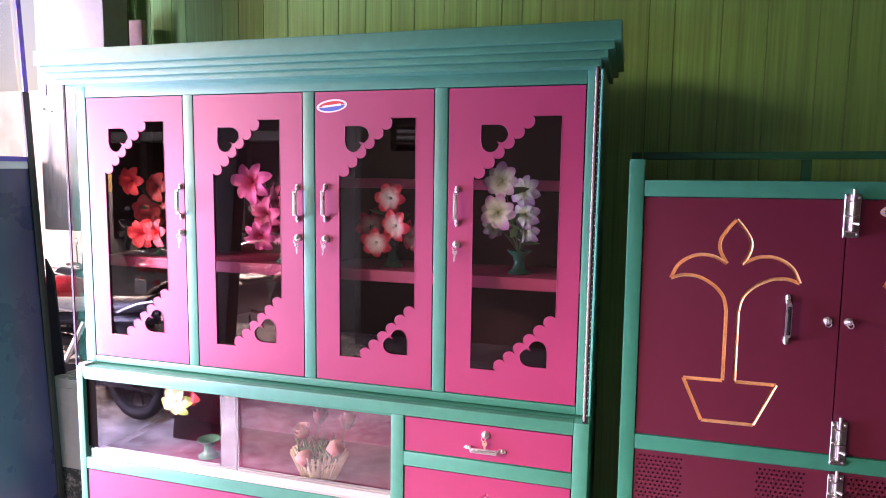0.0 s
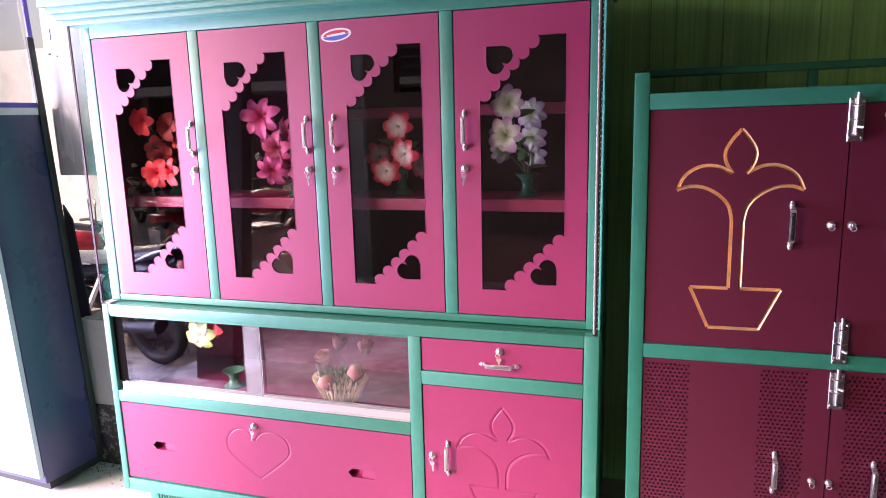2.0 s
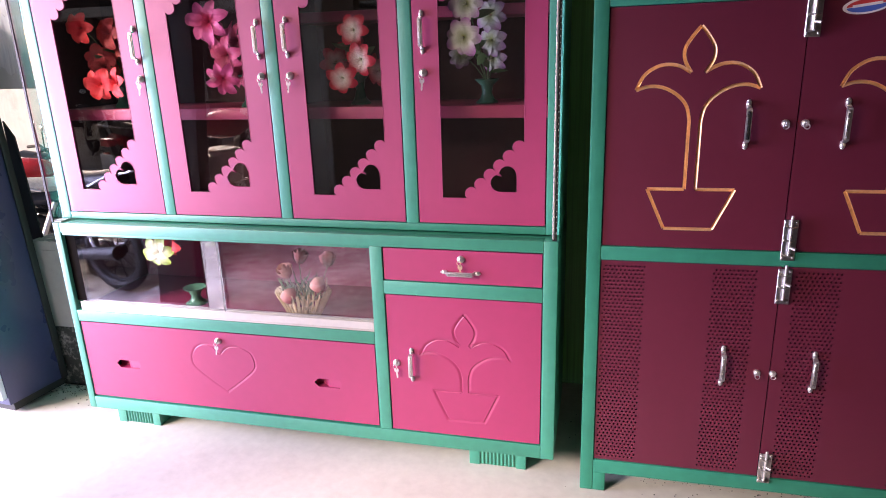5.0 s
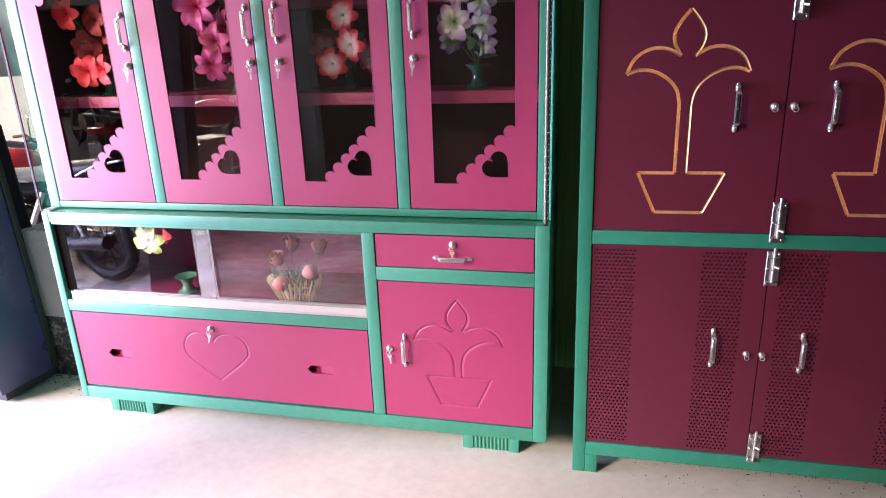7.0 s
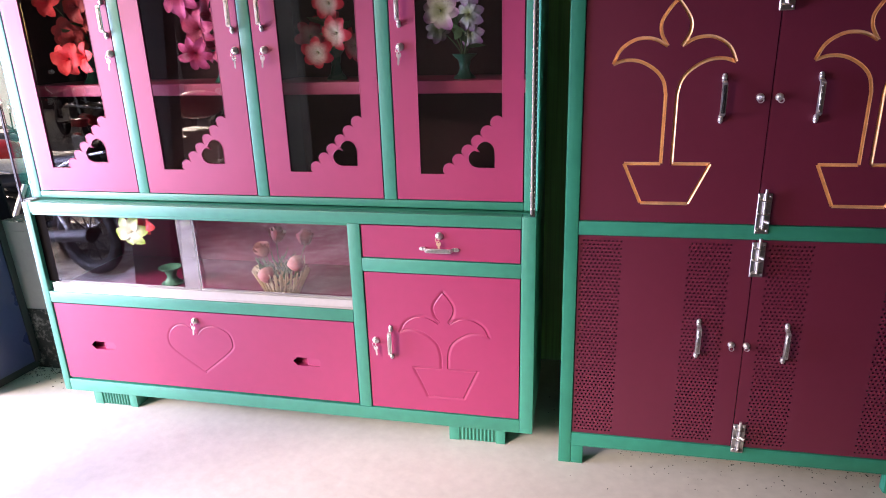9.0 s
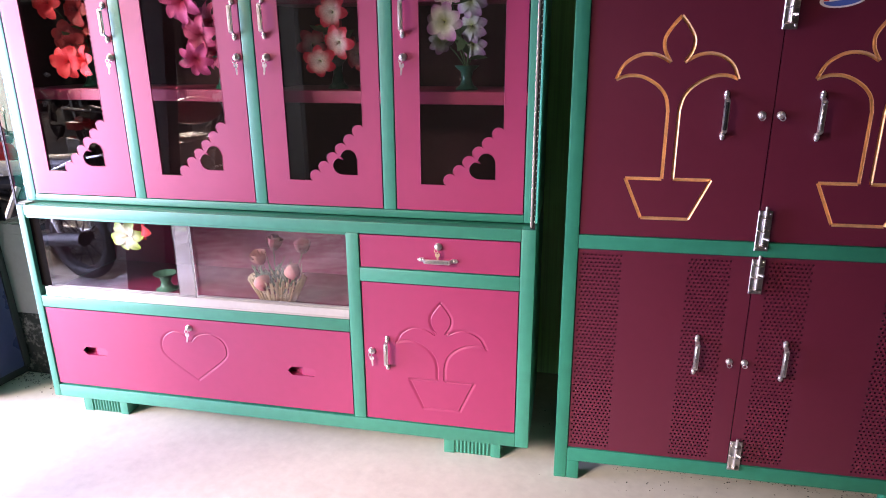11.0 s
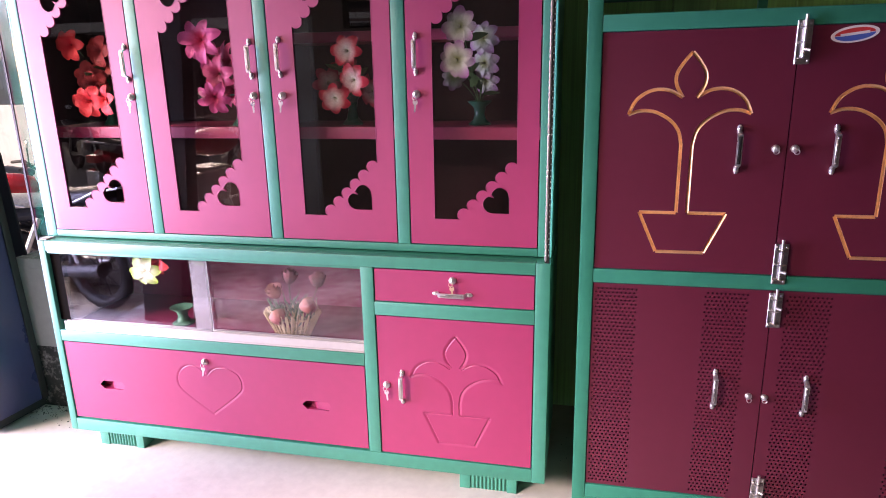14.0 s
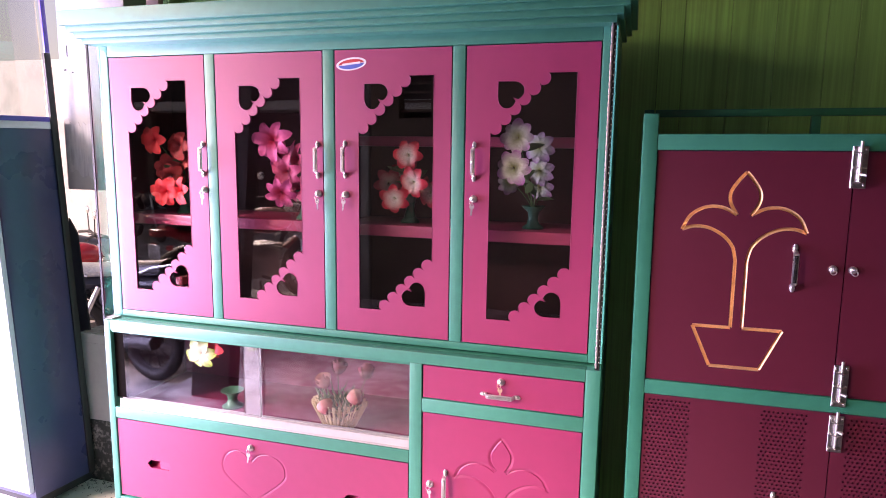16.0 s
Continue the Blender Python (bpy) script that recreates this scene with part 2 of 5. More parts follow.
# near-black that paints the unlit gap beside the sliding pane
PANE_GAP = material("pane_gap_black", (0.008, 0.007, 0.007), 0.95, vary=0.2, spec=0.02)
JADE = material("jade_green_plastic", (0.09, 0.25, 0.16), 0.35, vary=0.12)
GREYED = material("grey_rain_streaks", (0.40, 0.395, 0.385), 0.85, vary=0.4, scale=26, fine=110, streak=0.10, stain=(0.50, 0.48, 0.43), stain_scale=16, stain_amount=0.95)
BLACK = material("black_rubber", (0.012, 0.012, 0.012), 0.5, vary=0.2)
TIN = material("rusty_tin_roofing", (0.16, 0.13, 0.11), 0.6, metal=0.3, vary=0.3, scale=4, fine=30)
EARTH = material("pale_dusty_ground", (0.44, 0.42, 0.395), 0.9, vary=0.4, scale=2.2, fine=12, bump=0.6, bump_scale=30, stain=(0.12, 0.11, 0.10), stain_scale=2.2, stain_amount=0.7)
WOOD = material("weathered_post_wood", (0.10, 0.075, 0.055), 0.8, vary=0.3, scale=6, fine=60, bump=0.4, bump_scale=70)
LEAF = material("leaf_green", (0.05, 0.11, 0.03), 0.5, vary=0.3, island=0.2)
# grey leaf lightened to put the outdoor haze into its colour
PALE_GREY = material("pale_grey_leaf", (0.46, 0.46, 0.41), 0.8, vary=0.3)
# chrome coloured dark to paint the dark surroundings it mirrors
DARK_CHROME = material("dark_mirroring_chrome", (0.07, 0.062, 0.055), 0.35, metal=1.0, vary=0.5, scale=90, fine=300)
VASE = material("green_plastic", (0.012, 0.10, 0.055), 0.3, vary=0.1)
STICKER_W = material("white_sticker", (0.80, 0.78, 0.76), 0.35)
STICKER_R = material("red_print", (0.62, 0.05, 0.05), 0.35)
STICKER_B = material("blue_print", (0.06, 0.13, 0.45), 0.35)
WICKER = material("bamboo_strip", (0.66, 0.50, 0.28), 0.55, vary=0.2, scale=30, fine=120, island=0.12)
BIKE_RED = material("red_bike_paint", (0.50, 0.02, 0.025), 0.25, coat=0.5)
VINYL = material("black_vinyl", (0.02, 0.022, 0.028), 0.4, vary=0.2, bump=0.2)


def petal_material(name, centre, edge, mid=0.45, eye=False):
    """Colour from the flower's heart to its petal tips, by distance from the flower's own axis."""
    m = bpy.data.materials.new(name)
    m.use_nodes = True
    nt, L = m.node_tree, m.node_tree.links.new
    b = nt.nodes["Principled BSDF"]
    tc, ln, rp, nz = (nt.nodes.new(k) for k in ("ShaderNodeTexCoord", "ShaderNodeVectorMath", "ShaderNodeValToRGB", "ShaderNodeTexNoise"))
    ln.operation = "LENGTH"
    L(tc.outputs["Object"], ln.inputs[0])
    nz.inputs["Scale"].default_value = 40
    L(tc.outputs["Object"], nz.inputs["Vector"])
    ad = nt.nodes.new("ShaderNodeMath")
    ad.operation = "MULTIPLY_ADD"
    ad.inputs[1].default_value = 0.35
    sc = nt.nodes.new("ShaderNodeMath")
    sc.operation = "MULTIPLY_ADD"
    sc.inputs[1].default_value, sc.inputs[2].default_value = 19.0, -0.17
    L(ln.outputs["Value"], sc.inputs[0])
    L(nz.outputs["Fac"], ad.inputs[0])
    L(sc.outputs[0], ad.inputs[2])
    L(ad.outputs[0], rp.inputs[0])
    rp.color_ramp.elements[0].position, rp.color_ramp.elements[0].color = mid - 0.2, (*centre, 1)
    rp.color_ramp.elements[1].position, rp.color_ramp.elements[1].color = min(mid + 0.35, 1), (*edge, 1)
    heart = rp.color_ramp.elements.new(0.07)
    heart.color = (0.30, 0.34, 0.06, 1) if eye else (*centre, 1)
    L(rp.outputs[0], b.inputs["Base Color"])
    b.inputs["Roughness"].default_value = 0.6
    b.inputs["Subsurface Weight"].default_value = 0.0
    return m


P_RED = petal_material("red_orange_petals", (0.70, 0.012, 0.018), (0.82, 0.040, 0.035))
P_PINK = petal_material("pink_petals", (0.52, 0.008, 0.05), (0.82, 0.11, 0.27))
P_CRIM = petal_material("white_red_petals", (0.86, 0.76, 0.58), (0.60, 0.010, 0.025), 0.40, True)
P_LILAC = petal_material("white_lilac_petals", (0.92, 0.88, 0.66), (0.74, 0.24, 0.54), 0.74, True)
P_LIME = petal_material("cream_lime_petals", (0.86, 0.84, 0.62), (0.46, 0.62, 0.08), 0.62)
# back blooms' shade put into the colour: darker copies of red, white-red and white-lilac
P_RED_SHADED = petal_material("shaded_red_petals", (0.26, 0.010, 0.010), (0.44, 0.028, 0.020))
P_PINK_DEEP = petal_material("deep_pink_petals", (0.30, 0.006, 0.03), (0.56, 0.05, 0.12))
P_CRIM_SHADED = petal_material("shaded_white_red_petals", (0.48, 0.34, 0.26), (0.34, 0.008, 0.018), 0.40, True)
P_LILAC_SHADED = petal_material("shaded_white_lilac_petals", (0.46, 0.46, 0.33), (0.38, 0.14, 0.27), 0.74, True)
P_ROSE = petal_material("faded_rose_petals", (0.34, 0.045, 0.045), (0.60, 0.26, 0.19), 0.5)
P_DARK = petal_material("dark_rose_petals", (0.13, 0.012, 0.018), (0.30, 0.045, 0.05), 0.5)

# near-black: the open shed's inner shade is put into this colour
SHED_DARK = material("near_black_boards", (0.026, 0.021, 0.017), 0.85, vary=0.35, scale=3, fine=25, streak=0.1)
WHITEWASH = material("streaked_whitewash", (0.42, 0.43, 0.44), 0.85, vary=0.12, scale=1.5, fine=14, streak=0.25, bump=0.3, bump_scale=20, stain=(0.22, 0.235, 0.25), stain_scale=1.6, stain_amount=0.8)
DULL_PLASTER = material("dull_grey_plaster", (0.26, 0.255, 0.20), 0.8, vary=0.3, scale=4, fine=30, stain=(0.10, 0.09, 0.07), stain_scale=3, stain_amount=0.6)
# walls outside the view are kept dark to cut bounced fill light
DARKWALL = material("plain_dark_boards", (0.105, 0.076, 0.048), 0.85, vary=0.35, scale=3, bump=0.3, bump_scale=50, spec=0.2)

# whitish film that paints the brighter double reflection where the sliding panes overlap
OVERLAP_FILM = bpy.data.materials.new("overlap_film")
OVERLAP_FILM.use_nodes = True
dn = OVERLAP_FILM.node_tree
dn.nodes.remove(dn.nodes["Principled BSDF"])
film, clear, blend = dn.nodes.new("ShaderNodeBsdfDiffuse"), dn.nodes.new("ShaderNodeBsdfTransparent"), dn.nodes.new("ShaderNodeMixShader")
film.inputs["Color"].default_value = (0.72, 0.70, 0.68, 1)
mottle, thick = dn.nodes.new("ShaderNodeTexNoise"), dn.nodes.new("ShaderNodeMapRange")
mottle.inputs["Scale"].default_value, mottle.inputs["Detail"].default_value = 12, 2
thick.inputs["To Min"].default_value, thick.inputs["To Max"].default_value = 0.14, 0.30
dn.links.new(mottle.outputs["Fac"], thick.inputs["Value"])
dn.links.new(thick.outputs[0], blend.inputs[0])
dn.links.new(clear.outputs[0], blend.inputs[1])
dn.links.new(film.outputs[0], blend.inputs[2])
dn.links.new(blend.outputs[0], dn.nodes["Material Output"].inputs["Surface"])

# ---- setting ----
FLOOR_X = -1.95
single("floor", a_box(FLOOR_X, 4.2, -0.62, 0.8, -0.4, 0.0, 0.006), CONCRETE, "pale worn cement shop floor along the wall", "floor", kind="structure")
single("floor_side", a_box(FLOOR_X, -0.754, -3.6, -2.1, -0.4, -0.002, 0.006), CEMENT_WORN, "rough trodden grey-brown floor at the open end", "floor", kind="structure")
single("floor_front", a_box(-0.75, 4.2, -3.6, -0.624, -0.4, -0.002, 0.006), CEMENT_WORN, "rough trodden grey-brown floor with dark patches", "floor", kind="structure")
bm = bmesh.new()
bmesh.ops.create_grid(bm, x_segments=60, y_segments=60, size=60, matrix=Matrix.Translation((0, 0, -0.4)))
for v in bm.verts:
    v.co.z += 0.06 * (noise.noise(v.co * 0.4) - 0.6)
single("ground", bm, EARTH, "dusty pale earth outside the shop", "ground", kind="structure")
single("apron", a_box(-4.6, -0.754, -2.096, -0.63, -0.6, -0.17, 0.01), CEMENT_WORN, "lower trodden apron outside the shop", "ground", kind="structure")
wall = single("wall_back", a_box(-0.40, 4.2, 0.625, 0.8, 0.0, 3.05), GAP, "wall of green painted vertical planks behind the cabinets", "wall", kind="structure")
# unseen side wall, added dark to hold back fill light
single("wall_right", a_box(4.2, 4.35, -3.75, 0.8, -0.4, 3.05), DARKWALL, "plain dark unseen side wall", "wall", kind="structure")
bm = plate(rect(-0.56, 4.2, -0.4, 3.05), [rect(-0.28, 0.02, 1.66, 2.04)], -3.75, 0.15)
for z in (1.72, 1.80, 1.88, 1.96):
    box(bm, -0.28, 0.02, -3.70, -3.66, z, z + 0.02)
single("front_pillar", a_box(-0.80, -0.565, -3.80, -3.60, -0.4, 3.03, 0.01), DULL_PLASTER, "dull grey plaster pillar beside the open front", "pillar", kind="structure")
single("wall_front", bm, DARKWALL, "plain dark wall with a small louvred vent", "wall", kind="structure")
# unseen roof; its edges are set to cut the sun off the cabinets
bm = bmesh.new()
xs = np.linspace(-2.2, 4.4, 85)
for i, x in enumerate(xs):
    z = 3.05 + 0.02 * math.cos(i * math.pi)
    for y in (-3.95, 0.9):
        bm.verts.new((x, y, z + 0.0))
bm.verts.ensure_lookup_table()
for i in range(len(xs) - 1):
    bm.faces.new([bm.verts[k] for k in (2 * i, 2 * i + 1, 2 * i + 3, 2 * i + 2)])
bmesh.ops.solidify(bm, geom=bm.faces[:], thickness=0.01)
# slab laid over the ground to paint the far yard sunlit
single("yard", a_box(-14.5, -0.9, -9.9, -4.35, -0.6, -0.388, 0.01), YARD, "added pale slab whose colour paints the sunlit yard by the shed", "ground", kind="structure")
single("boundary_wall", a_box(-13.0, -2.6, 7.5, 7.7, -0.6, 2.9, 0.02), WHITEWASH, "whitewashed boundary wall with grey rain stains", "wall", kind="structure")
single("ceiling", bm, TIN, "unseen dark corrugated tin roof sheets that shade the shop", "roof", kind="structure")

PIL_Y, PIL_R = 0.23, -0.047
pier = thing("wall_left", (-0.2, 0.3, 0), "cream plastered wall with an opening over a grimy plinth", "wall")
pier["kind"] = "structure"
part("lintel", a_box(-0.358, PIL_R, PIL_Y, 0.35, 1.20, 3.02, 0.006), CREAM, pier)
part("jamb", a_box(-0.078, PIL_R, PIL_Y, 0.35, 0.60, 1.20), CREAM, pier)
# unseen wall piece, added to stop light leaking in behind the cabinet
part("return", a_box(-0.078, PIL_R, 0.3505, 0.622, 0.0, 1.66), CREAM, pier)
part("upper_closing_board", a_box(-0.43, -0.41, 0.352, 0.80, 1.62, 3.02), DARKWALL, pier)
bm = a_box(-0.358, PIL_R, PIL_Y, 0.35, 0.262, 0.585)
xs = [-0.36 + 0.0075 * k for k in range(42)]
for k, x in enumerate(xs[:-1]):
    box(bm, x, x + 0.0075, PIL_Y + 0.002, 0.348, 0.585, 0.622 + 0.010 * noise.noise((x * 60, 3, 1)))
part("parapet", bm, CREAM, pier, "low cream wall with a chipped top edge", smooth=0)
part("plinth", a_box(-0.358, PIL_R + 0.002, PIL_Y - 0.005, 0.35, 0.0, 0.262, 0.006), DIRTY, pier, "grimy dark painted plinth")
edge = [(-0.350 + 0.0125 * k, 1.45 + 0.02 * noise.noise((k * 0.9, 0, 4))) for k in range(24)]
edge += [(a, 1.25 + 0.06 * noise.noise((a * 24, 2, 7)) - 0.1 * (a + 0.2)) for a, _ in edge[::-1]]
part("streaked_patch", plate(edge, [], PIL_Y - 0.0012, 0.002), GREYED, pier, "grey rain-streaked patch of plaster", 0)
for x0, z0, w, h in ((-0.338, 1.648, 0.012, 0.006), (-0.300, 1.640, 0.008, 0.004), (-0.318, 1.70, 0.002, 0.04)):
    part("stain_mark", a_box(x0, x0 + w, PIL_Y - 0.0015, PIL_Y + 0.001, z0, z0 + h), GAP, pier)

# dark slab at the left of the opening, narrower towards its top
bm = bmesh.new()
for y in (0.275, 0.283):
    for x, z in ((-0.415, 0.60), (-0.345, 0.60), (-0.378, 1.02), (-0.415, 1.08)):
        bm.verts.new((x, y, z))
bm.verts.ensure_lookup_table()
bmesh.ops.convex_hull(bm, input=bm.verts[:])
part("dark_slab", bm, VINYL, pier, "dark navy tapering slab in the opening", smooth=0)

# ---- hardware ----
def bow_handle(parent, x, z, length, y, upright=True, label="chrome bow handle", mat=None, dark=False):
    """A pressed strip handle with a screw at each end, centred at x, z on a face at y."""
    bm = bmesh.new()
    h = length / 2
    w = 0.0065
    prof = [(-h, -0.002), (-h * 0.78, -0.002), (-h * 0.66, -0.020), (h * 0.66, -0.020), (h * 0.78, -0.002), (h, -0.002)]
    for (a, ya), (b, yb) in zip(prof, prof[1:]):
        d = Vector((b - a, yb - ya))
        nrm = Vector((-d.y, d.x)).normalized() * 0.0022
        quad = [(a + nrm.x, ya + nrm.y), (b + nrm.x, yb + nrm.y), (b - nrm.x, yb - nrm.y), (a - nrm.x, ya - nrm.y)]
        ww = w if abs(a + b) < h else w * 0.85
        vs = [[bm.verts.new((s * ww, yy, aa)) for aa, yy in quad] for s in (-1, 1)]
        bm.faces.new(vs[0])
        bm.faces.new(vs[1][::-1])
        for k in range(4):
            bm.faces.new((vs[0][k], vs[1][k], vs[1][(k + 1) % 4], vs[0][(k + 1) % 4]))
    bmesh.ops.recalc_face_normals(bm, faces=bm.faces[:])
    for s in (-1, 1):
        ball(bm, (0, -0.005, s * h * 0.89), 0.0058, (1, 0.8, 1), 10, 6)
        ball(bm, (0, -0.004, s * h * 1.02), 0.0035, (1.2, 0.6, 1), 8, 5)
    if not upright:
        bmesh.ops.rotate(bm, verts=bm.verts[:], cent=(0, 0, 0), matrix=Matrix.Rotation(radians(90), 3, "Y"))
    bmesh.ops.translate(bm, verts=bm.verts[:], vec=(x, y, z))
    hd = part("handle", bm, mat or CHROME, parent, label, 30)
    bm = bmesh.new()
    if upright:
        box(bm, x - 0.0042, x + 0.0042, y - 0.0245, y - 0.0222, z - h * 0.6, z + h * 0.6, 0.001, 1)
        for k in range(-2, 3):
            ball(bm, (x, y - 0.0245, z + k * h * 0.26), 0.0022, (1, 0.6, 1), 8, 5)
    else:
        box(bm, x - h * 0.6, x + h * 0.6, y - 0.0245, y - 0.0222, z - 0.0042, z + 0.0042, 0.001, 1)
    part("inlay", bm, BLACK if dark else STEEL, hd, "dark grip inlay" if dark else "ribbed bright inlay")


def ring_of(c, r, wire, tilt=0.0, n=14):
    return [(c[0] + r * math.cos(a), c[1] + tilt * r * math.sin(a), c[2] + r * math.sin(a)) for a in np.linspace(0, math.tau, n + 1)[:-1]]


def lock_with_key(parent, x, z, y, key=True, tilt=0.0, tag=False, wing=0, size=0.85):
    """A domed cam lock; with a key on a link, or with a key's bow standing in it."""
    bm = bmesh.new()
    rod(bm, (x, y, z), (x, y - 0.005, z), 0.0135, 0.013, 20)
    ball(bm, (x, y - 0.005, z), 0.0122, (1, 0.72, 1), 16, 8)
    box(bm, x - 0.0012, x + 0.0012, y - 0.0155, y - 0.012, z - 0.005, z + 0.005, 0.0004, 1)
    shrink = Matrix.Translation((x, y, z)) @ Matrix.Scale(size, 4) @ Matrix.Translation((-x, -y, -z))
    bm.transform(shrink)
    part("lock", bm, CHROME, parent, "round domed chrome lock", 35)
    bm = bmesh.new()
    if key:
        tube(bm, ring_of((-0.004, -0.003, -0.006), 0.0065, 0.0011, 0.35), 0.0012, 6, closed=True, axis=(0, 1, 0))
        loop = [(0.0085 * math.cos(a), -0.021 + 0.0095 * math.sin(a)) for a in np.linspace(0, math.tau, 19)[:-1]]
        eye = [(0.0028 * math.cos(a), -0.0155 + 0.0028 * math.sin(a)) for a in np.linspace(0, math.tau, 11)[:-1]]
        head = plate(loop, [eye], -0.003, 0.0018)
        blade = plate([(-0.0032, -0.029), (-0.0032, -0.050), (-0.0008, -0.054), (0.0022, -0.051), (0.0022, -0.047), (0.0036, -0.045), (0.0022, -0.042), (0.0036, -0.039), (0.0032, -0.029)], [], -0.0028, 0.0015)
        for other in (head, blade):
            me = bpy.data.meshes.new("piece")
            other.to_mesh(me)
            other.free()
            bm.from_mesh(me)
            bpy.data.meshes.remove(me)
    else:
        tube(bm, ring_of((0, -0.010, -0.004), 0.0085, 0.0018, wing), 0.0019, 6, closed=True, axis=(0, 1, 0))
    bmesh.ops.rotate(bm, verts=bm.verts[:], cent=(0, 0, 0), matrix=Matrix.Rotation(radians(tilt), 3, "Y"))
    bmesh.ops.translate(bm, verts=bm.verts[:], vec=(x, y - 0.012, z - 0.004))
    bm.transform(shrink)
    part("key", bm, BRASS if tag else CHROME, parent, "brass key tag hanging from the lock" if tag else "small bright key in the lock", 30)


def tower_bolt(parent, x, z0, z1, y, flip=False):
    """A pressed plate with a sliding bolt in two loops and screws at the corners."""
    w = 0.0165
    bolt = part("tower_bolt", a_box(x - w, x + w, y - 0.003, y - 0.0005, z0, z1, 0.001, 1), STEEL, parent, "bright steel tower bolt", 30)
    bm = bmesh.new()
    rod(bm, (x, y - 0.009, z0 + 0.012), (x, y - 0.009, z1 + 0.012), 0.0038, None, 14)
    zk = z0 + (z1 - z0) * (0.34 if not flip else 0.6)
    rod(bm, (x, y - 0.009, zk), (x + 0.012, y - 0.018, zk - 0.002), 0.0034, 0.0042, 10)
    part("bolt_rod", bm, CHROME, bolt, smooth=30)
    for f in (0.14, 0.5, 0.84):
        zz = z0 + (z1 - z0) * f
        bm = bmesh.new()
        tube(bm, [(x - 0.0085, y - 0.002, zz), (x - 0.007, y - 0.011, zz), (x, y - 0.0155, zz), (x + 0.007, y - 0.011, zz), (x + 0.0085, y - 0.002, zz)], 0.0055, 8, 0.35)
        part("keeper", bm, STEEL, bolt, smooth=30)
    for sx in (-1, 1):
        for zz in (z0 + 0.008, z1 - 0.008, (z0 + z1) / 2):
            part("screw", ball(bmesh.new(), (x + sx * 0.0125, y - 0.003, zz), 0.0032, (1, 0.5, 1), 8, 5), CHROME, bolt)


def sticker(parent, x, z, y, w, h, turn=10):
    """An oval maker's sticker; its print is too small to read."""
    def oval(a, b):
        return [(a * math.cos(k * math.tau / 32), b * math.sin(k * math.tau / 32)) for k in range(32)]
    m = Matrix.Translation((x, y, z)) @ Matrix.Rotation(radians(-turn), 4, "Y")
    bm = plate(oval(w / 2, h / 2), [], -0.0006, 0.0006)
    bm.transform(m)
    st = part("sticker", bm, STICKER_W, parent, "small oval white sticker with red and blue print")
    top = [p for p in oval(w * 0.42, h * 0.36) if p[1] >= -1e-6]
    bm = plate(top, [], -0.0009, 0.0003)
    bm.transform(m)
    part("red_field", bm, STICKER_R, st)
    low = [p for p in oval(w * 0.42, h * 0.36) if p[1] <= 1e-6]
    bm = plate([(a, b - 0.0012) for a, b in low], [], -0.0009, 0.0003)
    bm.transform(m)
    part("blue_field", bm, STICKER_B, st)
    bm = plate(rect(-w * 0.30, w * 0.30, -h * 0.06, h * 0.10), [], -0.0012, 0.0003)
    bm.transform(m)
    part("print_bar", bm, STICKER_W, st)


def plant_outline(cx, z_leaf, stem):
    """Open outline strokes of a potted plant: bud, two drooping leaves, stem, pot. z_leaf: the leaf tips' height."""
    zl = z_leaf
    z0 = zl + 0.046 - 0.09 - stem          # pot rim
    left = curve([(-0.016, zl + 0.040), (-0.05, zl + 0.058), (-0.09, zl + 0.058), (-0.125, zl + 0.036), (-0.143, zl)])
    under = curve([(-0.143, zl), (-0.115, zl + 0.009), (-0.08, zl + 0.006), (-0.045, zl - 0.013), (-0.022, zl - 0.04), (-0.0135, zl - 0.075)]) + [(-0.0135, z0)]
    bud = curve([(-0.016, zl + 0.040), (-0.032, zl + 0.068), (-0.034, zl + 0.096), (-0.018, zl + 0.125), (0.0, zl + 0.147)])
    flip = lambda s: [(-a, b) for a, b in s]  # noqa: E731
    pot = [[(-0.0135, z0), (-0.104, z0)], [(-0.104, z0), (-0.058, z0 - 0.104)], [(-0.058, z0 - 0.104), (0.06, z0 - 0.104)], [(0.06, z0 - 0.104), (0.106, z0)], [(0.106, z0), (0.0135, z0)]]
    return [[(cx + a, b) for a, b in s] for s in (left, under, bud, flip(left), flip(under), flip(bud), *pot)]


PLANT_SIDES = (1, 1, -1, -1, -1, 1, 1, 1, 1, 1, 1)


def dense(strokes):
    return [s if len(s) > 2 else [tuple(a + (b - a) * u for a, b in zip(s[0], s[1])) for u in (0, 0.5, 1)] for s in strokes]


# ---- the display cabinet ----
W, ZB, ZT, DEPTH = 1.70, 0.061, 0.767, 0.42
YU = 0.045                                 # front of the upper doors
cabinet = thing("display_cabinet", (0.85, 0.2, 0), "tall teal and magenta steel display cabinet with glazed upper doors", "cabinet")
BV = 0.003


def member(name, x0, x1, y0, y1, z0, z1, mat=TEAL, parent=None, bevel=BV, label=""):
    return part(name, a_box(x0, x1, y0, y1, z0, z1, bevel), mat, parent or cabinet, label)


# lower frame
member("stile", 0.0, 0.026, 0.0, 0.04, ZB, ZT)
member("stile", 1.659, W, 0.0, 0.04, ZB, ZT)
member("stile", 1.137, 1.177, 0.001, 0.04, 0.107, 0.731)
member("rail", 0.026, 1.659, 0.0, 0.04, 0.731, ZT)
member("rail", 0.026, 1.659, 0.0, 0.04, ZB, 0.107)
member("rail", 0.026, 1.137, 0.0005, 0.04, 0.408, 0.449)
member("rail", 1.177, 1.659, 0.0005, 0.04, 0.581, 0.624)
member("top_board", 0.002, W - 0.002, 0.04, DEPTH, ZT - 0.012, ZT)
